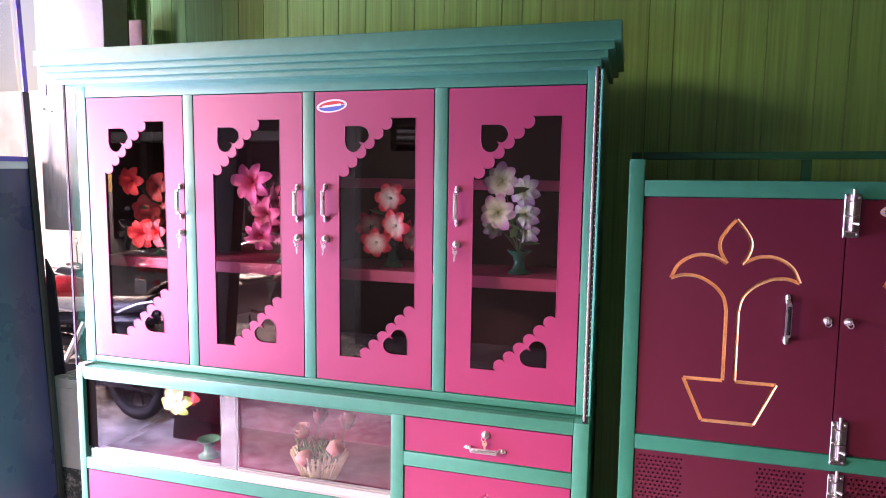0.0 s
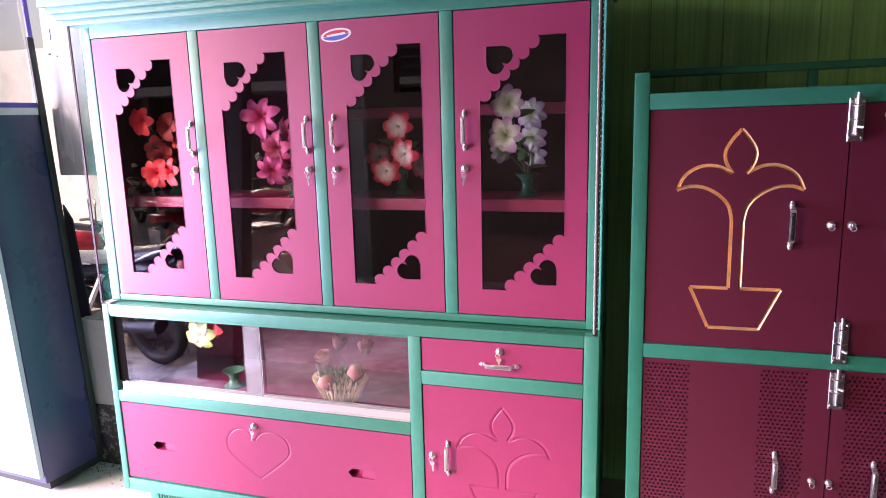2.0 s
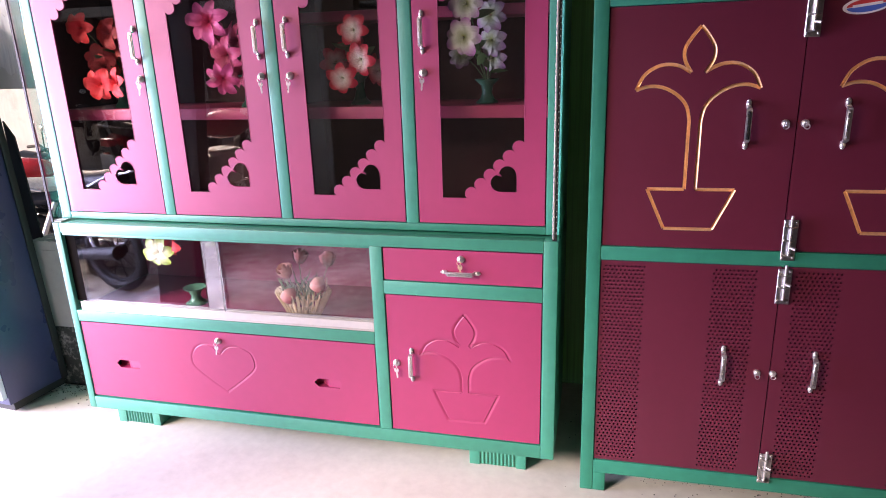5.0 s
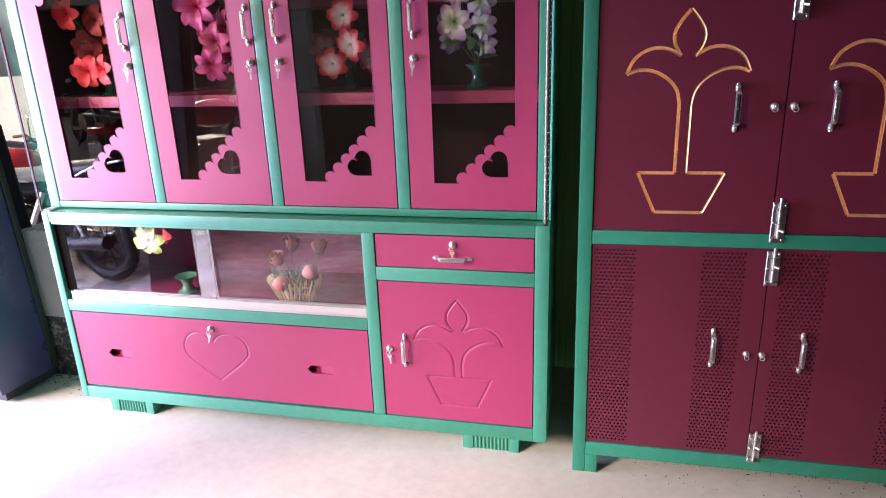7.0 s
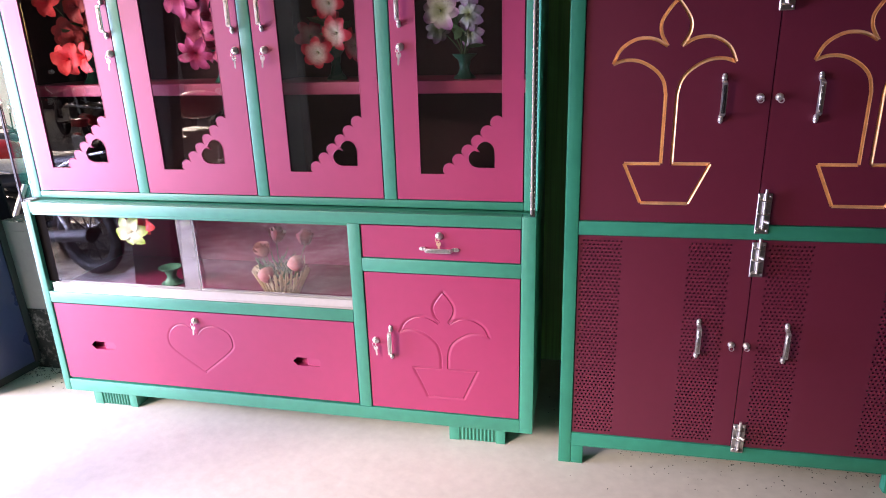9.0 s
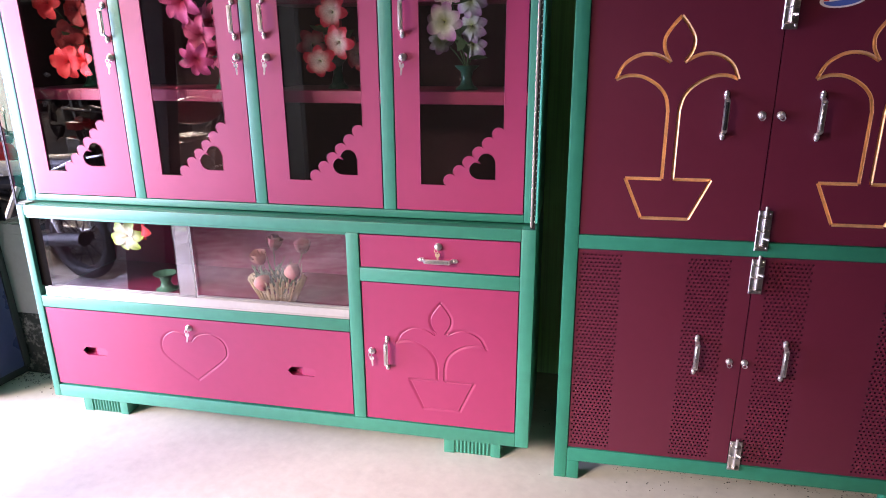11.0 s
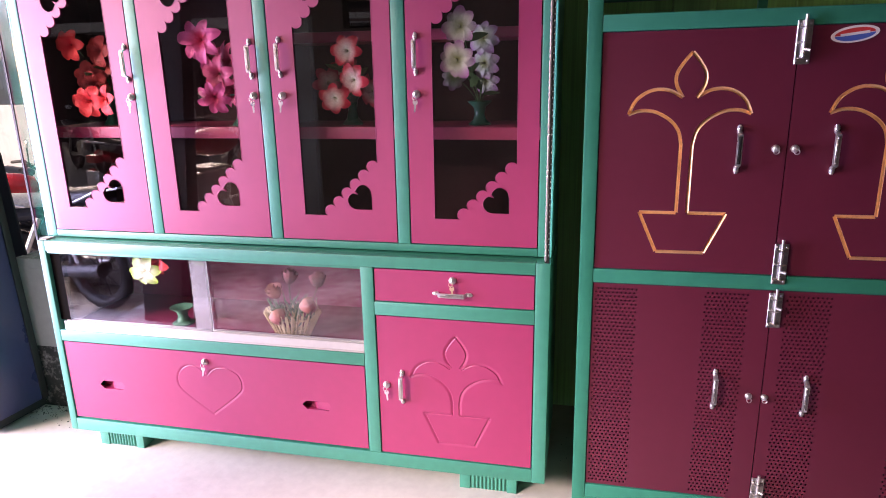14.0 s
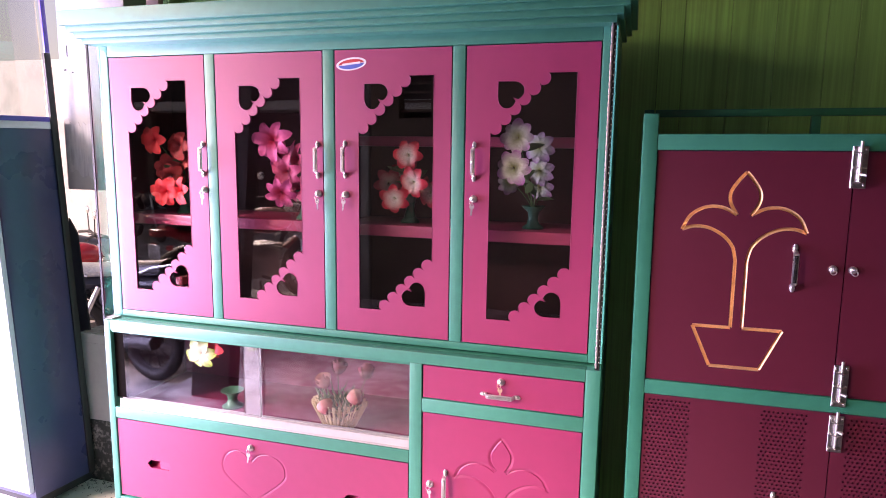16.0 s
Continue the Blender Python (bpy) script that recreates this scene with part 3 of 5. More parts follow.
member("bottom_board", 0.002, W - 0.002, 0.04, DEPTH, ZB, ZB + 0.01)
member("side_panel", 0.0, 0.004, 0.04, DEPTH, ZB + 0.01, ZT - 0.012, bevel=0.001)
member("side_panel", W - 0.004, W, 0.04, DEPTH, ZB + 0.01, ZT - 0.012, bevel=0.001)
member("back_panel", 0.004, W - 0.004, DEPTH - 0.005, DEPTH, ZB + 0.01, ZT - 0.012, MAGENTA_SHADED, bevel=0)
member("compartment_floor", 0.006, 1.15, 0.042, DEPTH - 0.007, 0.430, 0.442, MAGENTA_SHADED, bevel=0.001)
# dark sheet added over the teal side to paint the unlit inside
member("side_shade", 0.0045, 0.0065, 0.042, DEPTH - 0.007, 0.443, ZT - 0.014, INNER, bevel=0)
member("partition", 1.15, 1.156, 0.042, DEPTH - 0.007, ZB + 0.012, ZT - 0.014, MAGENTA_SHADED, bevel=0.001)

# feet with a fluted face
for x0, x1 in ((0.098, 0.275), (1.43, 1.612)):
    for y0, fluted in ((0.02, True), (0.34, False)):
        bm = a_box(x0, x1, y0 + 0.004, y0 + 0.06, 0.0, ZB, 0.003)
        ft = part("foot", bm, TEAL, cabinet)
        if fluted:
            n = 9
            for k in range(n):
                xx = x0 + 0.045 + (x1 - x0 - 0.085) * k / (n - 1)
                part("flute", rod(bmesh.new(), (xx, y0 + 0.004, 0.004), (xx, y0 + 0.004, 0.052), 0.0045, None, 8), TEAL, ft)
            part("corner_face", a_box(x0, x0 + 0.034, y0, y0 + 0.004, 0.0, 0.05, 0.001), TEAL, ft)
            part("corner_face", a_box(x1 - 0.03, x1, y0, y0 + 0.004, 0.0, 0.05, 0.001), TEAL, ft)

# wide bottom drawer with two finger slots and a pressed heart
def slot(x0, x1, zc, h):
    return [(x0, zc), (x0 + h * 0.5, zc - h / 2), (x1 - h * 0.3, zc - h / 2), (x1, zc), (x1 - h * 0.3, zc + h / 2), (x0 + h * 0.5, zc + h / 2)]


heart = curve([(0.572, 0.322), (0.60, 0.350), (0.645, 0.358), (0.69, 0.338), (0.705, 0.300), (0.688, 0.262), (0.586, 0.179)])
heart_l = curve([(0.572, 0.322), (0.55, 0.350), (0.51, 0.357), (0.475, 0.335), (0.461, 0.295), (0.482, 0.255), (0.586, 0.179)])
drawer = part("drawer", plate(rect(0.030, 1.1335, 0.114, 0.4040), [slot(0.15, 0.25, 0.251, 0.03), slot(0.914, 1.014, 0.251, 0.03), stroke_polygon(heart, 0.0055), stroke_polygon(heart_l, 0.0055)], 0.004, 0.003), MAGENTA, cabinet, "wide magenta drawer front with slot pulls and a pressed heart", 20)
for x0 in (0.15, 0.914):
    bm = bmesh.new()
    prof = [(x0 - 0.004, 0.030), (x0 + 0.030, 0.028), (x0 + 0.050, 0.012), (x0 + 0.104, 0.0072)]
    rows = [[bm.verts.new((px, py, pz)) for px, py in prof] for pz in (0.2355, 0.251, 0.2665)]
    for a, c in zip(rows, rows[1:]):
        for k in range(3):
            bm.faces.new((a[k], a[k + 1], c[k + 1], c[k]))
    for row, zz in ((rows[0], 0.2355), (rows[2], 0.2665)):
        top = [bm.verts.new((px, 0.0071, zz)) for px, _ in prof]
        for k in range(3):
            bm.faces.new((row[k], row[k + 1], top[k + 1], top[k]))
    part("finger_slot", bm, MAGENTA, drawer, "recessed slot pull", 20)
part("pressed_heart", groove([heart, heart_l], 0.004, 0.0055, 0.0015, (-1, 1)), MAGENTA, drawer, "heart outline pressed in the sheet", 80)
lock_with_key(drawer, 0.575, 0.373, 0.004, tilt=8)

# small drawer
drawer2 = part("drawer", plate(rect(1.1805, 1.6555, 0.6270, 0.7270), [], 0.004, 0.012), MAGENTA, cabinet, "small magenta drawer front with chrome handle", 20)
bow_handle(drawer2, 1.418, 0.661, 0.112, 0.004, upright=False)
lock_with_key(drawer2, 1.419, 0.702, 0.004, tag=True)

# lower door with the pressed potted plant
lines = dense(plant_outline(1.425, 0.382, 0.072))
ldoor = part("door", plate(rect(1.1805, 1.6555, 0.110, 0.5780), [stroke_polygon(s, 0.0062) for s in lines], 0.004, 0.003), MAGENTA, cabinet, "closed magenta steel door with a pressed potted plant", 20)
part("pressed_plant", groove(lines, 0.004, 0.0062, 0.0022, PLANT_SIDES), MAGENTA, ldoor, "potted plant outline pressed in the sheet", 80)
bow_handle(ldoor, 1.2555, 0.348, 0.108, 0.004)
lock_with_key(ldoor, 1.205, 0.350, 0.004, tilt=-6)

# sliding glass and its channel
bm = a_box(0.047, 1.1365, 0.003, 0.034, 0.4495, 0.456, 0.001)
for y0 in (0.003, 0.0165, 0.031):
    box(bm, 0.047, 1.1365, y0, y0 + 0.003, 0.456, 0.482, 0.0008, 1)
part("glass_channel", bm, ALU, cabinet, "white aluminium sliding channel")
part("glass_channel", a_box(0.028, 1.1365, 0.003, 0.034, 0.7235, 0.7308, 0.001), TEAL, cabinet)
for x0, x1, y in ((0.070, 0.614, 0.009), (0.544, 1.135, 0.0225)):
    g = part("sliding_pane", a_box(x0, x1, y, y + 0.004, 0.462, 0.7235, 0.0008, 1), SLIDE_GLASS, cabinet, "clear sliding glass pane")
    g.visible_shadow = False
# black strip put where only the unlit gap between stile and pane is
part("pane_gap_strip", a_box(0.0265, 0.0690, 0.0145, 0.033, 0.4825, 0.7300), PANE_GAP, cabinet, "black strip painting the dark gap beside the glass")
# thin film whose whiteness stands for the panes' doubled reflection
part("overlap_strip", a_box(0.550, 0.6125, 0.0205, 0.0215, 0.484, 0.7230), OVERLAP_FILM, cabinet, "pale film painting the brighter reflection where the panes overlap").visible_shadow = False
part("pane_edge", a_box(0.6142, 0.6152, 0.0092, 0.0128, 0.484, 0.7230), ALU, cabinet, "ground bright edge of the glass")

# upper frame
ZU0, ZU1 = 0.773, 1.715
member("stile", 0.011, 0.042, YU, YU + 0.035, ZU0, ZU1)
member("stile", 1.660, 1.693, YU, YU + 0.035, ZU0, ZU1)
DOORS = [(0.044, 0.418, 0.111, 0.345, True), (0.457, 0.836, 0.524, 0.759, True), (0.876, 1.245, 0.954, 1.191, False), (1.286, 1.658, 1.360, 1.598, False)]
for a, b in ((0.4195, 0.4555), (0.8375, 0.8745), (1.2465, 1.2845)):
    member("mullion", a, b, YU, YU + 0.035, 0.796, 1.662)
member("rail", 0.042, 1.660, YU, YU + 0.035, ZU0, 0.796)
member("rail", 0.042, 1.660, YU, YU + 0.035, 1.662, ZU1)
member("side_panel", 0.004, 0.011, YU, DEPTH - 0.02, ZU0, ZU1, bevel=0.001)
member("side_panel", 1.693, 1.699, YU, DEPTH - 0.02, ZU0, ZU1, bevel=0.001)
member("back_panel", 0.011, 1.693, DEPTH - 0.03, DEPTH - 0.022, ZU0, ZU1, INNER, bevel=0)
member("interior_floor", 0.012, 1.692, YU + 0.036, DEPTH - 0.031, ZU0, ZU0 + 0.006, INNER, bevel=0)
# same added dark sheet, painting shade on the upper left inside
member("side_shade", 0.0115, 0.0135, YU + 0.036, DEPTH - 0.031, ZU0 + 0.007, ZU1 - 0.001, INNER, bevel=0)
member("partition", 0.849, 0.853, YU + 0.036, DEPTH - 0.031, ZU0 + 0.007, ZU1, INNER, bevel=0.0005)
for a, b in ((0.014, 0.8485), (0.8535, 1.6915)):
    member("shelf", a, b, 0.125, DEPTH - 0.031, 1.096, 1.132, SHELF, label="pink painted steel shelf")
member("shelf", 0.8535, 1.6915, 0.20, DEPTH - 0.031, 1.380, 1.411, SHELF, label="pink painted steel upper shelf")

# side fins of glass with a beaded chrome strip along the front edge
for x, sgn in ((0.004, 1), (1.689, -1)):
    g = part("side_glass", a_box(x - 0.002, x + 0.002, 0.003, YU - 0.001, 0.768, 1.700), GLASS, cabinet, "narrow clear glass fin")
    g.visible_shadow = False
    hw = 0.0042 if sgn > 0 else 0.0065
    bm = a_box(x - hw, x + hw, -0.002, 0.0025, 0.769, 1.697, 0.0008, 1)
    strip = part("trim_strip", bm, BLACK, cabinet, "dark trim strip with a bright beaded edge")
    n = 58
    # left beads take the chrome with the dark reflection painted in
    shine = DARK_CHROME if sgn > 0 else CHROME
    BEADS = [mesh_of("bead", ball(bmesh.new(), (0, 0, 0), 0.0040 if sgn < 0 else 0.0014, (1, 0.8, q), 8, 6), shine) for q in (2.9, 2.3, 3.1)]
    SMALL = [mesh_of("bead", ball(bmesh.new(), (0, 0, 0), 0.0013, (1, 0.8, q), 8, 6), shine) for q in (1.0, 2.2, 1.4)]
    for k in range(n):
        z = 0.785 + 0.90 * k / (n - 1)
        part("bead", BEADS[k % 3], CHROME, strip).matrix_basis = Matrix.Translation((x - (0.0034 if sgn < 0 else 0.0020), -0.002, z))
        part("bead", SMALL[(k + 1) % 3], CHROME, strip).matrix_basis = Matrix.Translation((x + (0.0042 if sgn < 0 else 0.0022), -0.002, z + 0.007))

part("fin_channel", a_box(-0.004, 0.034, 0.004, 0.043, 0.7675, 0.7725, 0.001), ALU, cabinet, "white channel under the glass fin")

# stepped cornice
for k, (o, z0, z1) in enumerate(((0.0, 1.697, 1.714), (0.016, 1.714, 1.732), (0.031, 1.732, 1.750), (0.047, 1.750, 1.796))):
    bm = bmesh.new()
    box(bm, -0.006 - o, 1.696 + o, -0.010 - o, DEPTH, z0 + (0.0 if k else -0.0), z1, 0.0015)
    part("cornice_step", bm, TEAL, cabinet, "stepped teal cornice moulding" if k == 3 else "")


# glazed upper doors
def scallops(ax, az, bx, bz, n):
    """Semicircular bumps along the line a to b, swelling to its left."""
    d = Vector((bx - ax, bz - az)) / n
    nrm = Vector((-d.y, d.x)).normalized()
    r = d.length / 2
    out = []
    for k in range(n):
        c = Vector((ax, az)) + d * (k + 0.5)
        for s in range(7):
            th = math.pi * (1 - s / 7)
            p = c + d.normalized() * r * math.cos(th) + nrm * r * 1.0 * math.sin(th)
            out.append((p.x, p.y))
    return out + [(bx, bz)]


def corner_heart(x, z, s):
    """A heart whose point is a square corner at x, z; s = 1 opens right and down, -1 left and up."""
    pts = [(0, 0), (0.046, 0.0)]
    pts += [(0.046 + 0.030 * math.sin(a), -0.0265 + 0.0265 * math.cos(a)) for a in np.linspace(0.3, 2.7, 9)]
    pts += [(0.044, -0.046)]
    pts += [(0.0265 - 0.0265 * math.cos(a), -0.046 - 0.030 * math.sin(a)) for a in np.linspace(2.84, 0.44, 9)]
    pts += [(0.0, -0.046)]
    return [(x + s * a, z + s * b) for a, b in pts]


upper_doors = []
for i, (x0, x1, c0, c1, right) in enumerate(DOORS):
    zt, zb = 1.582, 0.875
    hole = [(c0, zb), (c1 - 0.165, zb)] + scallops(c1 - 0.165, zb, c1, 1.036, 6)[:-1] + [(c1, 1.036), (c1, zt), (c0 + 0.160, zt)]
    hole += scallops(c0 + 0.160, zt, c0, 1.419, 6)[:-1] + [(c0, 1.419)]
    holes = [hole, corner_heart(c0 + 0.019, 1.561, 1), corner_heart(c1 - 0.021, 0.895, -1)]
    door = part("door", plate(rect(x0 + 0.0016, x1 - 0.0016, 0.7988, 1.6590), holes, YU + 0.001, 0.004), MAGENTA, cabinet, "magenta steel door with scalloped glass opening and heart cutouts", 20)
    for loop in holes:
        part("rolled_edge", tube(bmesh.new(), [(a, YU + 0.0012, b) for a, b in loop], 0.0011, 6, closed=True), MAGENTA, door, smooth=60)
    g = part("glass_pane", a_box(c0 - 0.012, c1 + 0.012, YU + 0.0055, YU + 0.0095, zb - 0.012, zt + 0.012), GLASS, door, "clear glass pane")
    g.visible_shadow = False
    hx = (0.404, 0.818, 0.910, 1.3145)[i]
    bow_handle(door, hx, (1.329, 1.333, 1.336, 1.336)[i], 0.107, YU + 0.001)
    lock_with_key(door, hx, 1.229, YU + 0.001, tilt=(5, -3, 6, 4)[i])
    if i == 2:
        sticker(door, 0.932, 1.6185, YU + 0.0005, 0.098, 0.037, 6)
    upper_doors.append(door)

# ---- the kitchen cupboard ----
BX0, BX1, BY, BD = 1.777, 2.747, -0.037, 0.38
safe = thing("kitchen_cupboard", (1.79, 0.15, 0), "maroon and teal steel cupboard with gold plants and perforated doors", "cupboard")
BC = (BX0 + BX1) / 2


def bmember(name, x0, x1, y0, y1, z0, z1, mat=TEAL_DEEP, bevel=BV, label=""):
    return part(name, a_box(x0, x1, y0, y1, z0, z1, bevel), mat, safe, label)


for a in (BX0, BX1 - 0.037):
    bmember("stile", a, a + 0.037, BY, BY + 0.035, 0.0, 1.466)
    bmember("back_post", a, a + 0.037, BD - 0.035, BD, 0.0, 1.466)
    bmember("side_rail", a + 0.004, a + 0.030, BY + 0.035, BD - 0.035, 1.446, 1.466)
for x0, x1 in ((BX0 + 0.037, BX0 + 0.073), (BX1 - 0.073, BX1 - 0.037)):
    bmember("foot_bracket", x0, x1, BY + 0.0005, BY + 0.03, 0.0, 0.062)
for z0, z1 in ((0.062, 0.106), (0.732, 0.771), (1.375, 1.415)):
    bmember("rail", BX0 + 0.037, BX1 - 0.037, BY, BY + 0.035, z0, z1)
bmember("gallery_rail", BX0 + 0.037, BX1 - 0.037, BD - 0.03, BD - 0.006, 1.478, 1.500)
bmember("gallery_post", 2.245, 2.27, BD - 0.028, BD - 0.008, 1.415, 1.478)
for a in (BX0 + 0.004, BX1 - 0.033):
    bmember("gallery_post", a, a + 0.029, BD - 0.03, BD - 0.006, 1.466, 1.500)
bmember("top_board", BX0 + 0.003, BX1 - 0.003, BY + 0.036, BD - 0.001, 1.400, 1.413)
bmember("bottom_board", BX0 + 0.003, BX1 - 0.003, BY + 0.036, BD - 0.001, 0.085, 0.095)
bmember("middle_board", BX0 + 0.006, BX1 - 0.006, BY + 0.036, BD - 0.006, 0.745, 0.755, INNER)
bmember("side_panel", BX0, BX0 + 0.003, BY + 0.036, BD - 0.036, 0.096, 1.399, bevel=0.0005)
bmember("side_panel", BX1 - 0.003, BX1, BY + 0.036, BD - 0.036, 0.096, 1.399, bevel=0.0005)
bmember("back_panel", BX0 + 0.037, BX1 - 0.037, BD - 0.006, BD - 0.002, 0.096, 1.399, INNER, bevel=0)

YD = BY + 0.005
IN0, IN1 = BX0 + 0.0385, BX1 - 0.0385
SEAM = BC - 0.004
for s, x0, x1 in ((-1, IN0, SEAM - 0.0014), (1, SEAM + 0.0014, IN1)):
    lines = dense(plant_outline(BC + (-0.2345 if s < 0 else 0.2235), 1.176, 0.204))
    door = part("upper_door", plate(rect(x0, x1, 0.7725, 1.3735), [stroke_polygon(q, 0.0043) for q in lines], YD, 0.003), MAROON, safe, "maroon steel door with a gold potted plant outline", 20)
    part("painted_plant", groove(lines, YD, 0.0043, 0.0054, PLANT_SIDES, 12), GOLD, door, "pressed potted plant outline painted gold", 80)
    bow_handle(door, BC + (-0.115 if s < 0 else 0.099), 1.090, 0.112, YD, dark=s < 0)
    lock_with_key(door, BC - 0.008 + s * 0.0215, 1.092, YD, key=False, wing=0.4 * s, tilt=-20 * s, size=0.72)
    if s > 0:
        sticker(door, 2.372, 1.352, YD - 0.0005, 0.10, 0.037, 7)


def perforated(x0, x1, z0, z1, y, bands, thick=0.010):
    """A door sheet whose bands hold staggered rows of round holes."""
    bm = bmesh.new()
    seen = {}

    def vert(x, z):
        key = (round(x, 5), round(z, 5))
        if key not in seen:
            seen[key] = bm.verts.new((x, y, z))
        return seen[key]

    def quad(a, b, c, d):
        if (b - a) > 1e-5 and (d - c) > 1e-5:
            bm.faces.new([vert(a, c), vert(b, c), vert(b, d), vert(a, d)])

    ph, r, count = 0.0108, 0.0031, 10
    rows = int((z1 - z0 - 0.008) / ph)
    lo = z0 + (z1 - z0 - rows * ph) / 2
    edges = [x0] + [v for b in bands for v in b] + [x1]
    for a, b in zip(edges[::2], edges[1::2]):
        quad(a, b, z0, z1)
    for a, b in bands:
        quad(a, b, z0, lo)
        quad(a, b, lo + rows * ph, z1)
        pw = (b - a - 0.011) / (count - 0.5)
        for j in range(rows):
            za, zb2 = lo + j * ph, lo + (j + 1) * ph
            centres = [a + 0.0055 + pw * (k + 0.5 * (j % 2)) for k in range(count)]
            cuts = [a] + [(p + q) / 2 for p, q in zip(centres, centres[1:])] + [b]
            for k, cx in enumerate(centres):
                cz = (za + zb2) / 2
                ring = [vert(cx + r * math.cos(q * math.tau / 8 + math.pi / 8), cz + r * math.sin(q * math.tau / 8 + math.pi / 8)) for q in range(8)]
                c = [vert(cuts[k + 1], zb2), vert(cuts[k], zb2), vert(cuts[k], za), vert(cuts[k + 1], za)]
                for q in range(4):
                    bm.faces.new([c[q], c[(q + 1) % 4], ring[(2 * q + 2) % 8], ring[(2 * q + 1) % 8]])
                    bm.faces.new([c[q], ring[(2 * q + 1) % 8], ring[2 * q]])
    made = bmesh.ops.extrude_face_region(bm, geom=bm.faces[:])
    bmesh.ops.translate(bm, verts=[v for v in made["geom"] if isinstance(v, bmesh.types.BMVert)], vec=(0, thick, 0))
    bmesh.ops.recalc_face_normals(bm, faces=bm.faces[:])
    return bm


for s, x0, x1, bands in ((-1, IN0, SEAM + 0.0056, [(1.8185, 1.9345), (2.0985, 2.2115)]), (1, SEAM + 0.0084, IN1, [(2.2955, 2.4085), (2.581, 2.699)])):
    door = part("lower_door", perforated(x0, x1, 0.1075, 0.7305, YD, bands, 0.004), MAROON, safe, "maroon steel door with two bands of punched air holes", 20)
    bow_handle(door, BC - 0.006 + s * 0.1115, 0.443, 0.112, YD)
    lock_with_key(door, BC - 0.009 + s * 0.0195, 0.429, YD, key=False, wing=-0.5 * s, tilt=15, size=0.68)
for dx, z0, z1, fl in ((0.003, 1.288, 1.386, False), (0.009, 0.750, 0.856, False), (0.009, 0.632, 0.727, True), (0.018, 0.092, 0.186, True)):
    tower_bolt(safe, BC + dx, z0, z1, YD - 0.006, fl)
safe.rotation_euler = (0, radians(-0.35), 0)
safe.location.x += 0.006

# ---- flowers and vases ----
def bloom_mesh(name, mat, petals=6, size=0.05, cup=0.35, width=0.42, seed=0):
    """An open lily-like flower facing -y, its heart at the origin."""
    rnd = random.Random(seed)
    bm = bmesh.new()
    for k in range(petals):
        a = k * math.tau / petals + rnd.uniform(-0.12, 0.12)
        s = size * rnd.uniform(0.88, 1.08)
        rows = []
        for u in (0.06, 0.25, 0.5, 0.75, 0.92, 1.0):
            half = width * s * math.sin(math.pi * min(u * 0.86 + 0.06, 1)) ** 0.8 * (1 if u < 1 else 0.15)
            out, fwd = s * u, -s * (cup * math.sin(u * 2.0) - 0.30 * u * u)
            row = []
            for v in (-1, -0.5, 0, 0.5, 1):
                x, z = out, half * v
                y = fwd + abs(v) * -0.10 * s * (1 - u * 0.5) + rnd.uniform(-0.02, 0.02) * s
                row.append(bm.verts.new((x * math.cos(a) - z * math.sin(a), y + (0.0015 if k % 2 else 0), x * math.sin(a) + z * math.cos(a))))
            rows.append(row)
        for p, q in zip(rows, rows[1:]):
            for j in range(4):
                bm.faces.new((p[j], p[j + 1], q[j + 1], q[j]))
    for k in range(5):
        a = k * math.tau / 5
        rod(bm, (0, 0, 0), (0.10 * size * math.cos(a), -size * 0.55, 0.10 * size * math.sin(a)), 0.0009, 0.0006, 5)
    return mesh_of(name, bm, mat, 80)


def bud_mesh(name, mat, size=0.03):
    """A half-open rose: overlapping wrapped petals, upright."""
    bm = bmesh.new()
    for k in range(7):
        a0, r = k * 2.3, size * (0.26 + 0.075 * k)
        rows = []
        for u in np.linspace(0, 1, 6):
            rr = r * (0.35 + 0.9 * math.sin(min(u * 1.9 + 0.25, 2.4))) * (1 + (0.30 if u > 0.9 else 0.10 if u > 0.7 else 0))
            rows.append([bm.verts.new((rr * math.cos(a0 + v), rr * math.sin(a0 + v), size * 1.75 * u * (1 - 0.055 * k))) for v in np.linspace(-1.15, 1.15, 6)])
        for p, q in zip(rows, rows[1:]):
            for j in range(5):
                bm.faces.new((p[j], p[j + 1], q[j + 1], q[j]))
    return mesh_of(name, bm, mat, 80)


def leaf_mesh(name, size, seed=0):
    bm = bmesh.new()
    rows = []
    for u in np.linspace(0, 1, 6):
        w = size * 0.22 * math.sin(math.pi * (u * 0.93 + 0.04))
        rows.append([bm.verts.new((v * w, -0.25 * size * u * u + abs(v) * 0.1 * w, size * u)) for v in (-1, 0, 1)])
    for p, q in zip(rows, rows[1:]):
        for j in range(2):
            bm.faces.new((p[j], p[j + 1], q[j + 1], q[j]))
    return mesh_of(name, bm, LEAF, 80)


LEAVES = [leaf_mesh("leaf", s) for s in (0.07, 0.055, 0.085)]


def vase_bm(c, h=0.10, r=0.032):
    bm = lathe(bmesh.new(), [(r * 0.95, 0), (r, 0.004), (r * 0.6, h * 0.2), (r * 0.42, h * 0.45), (r * 0.55, h * 0.75), (r * 1.05, h * 0.97), (r * 1.08, h), (r * 0.9, h * 0.985), (r * 0.45, h * 0.8), (0.001, h * 0.78)], c, 20)
    return bm


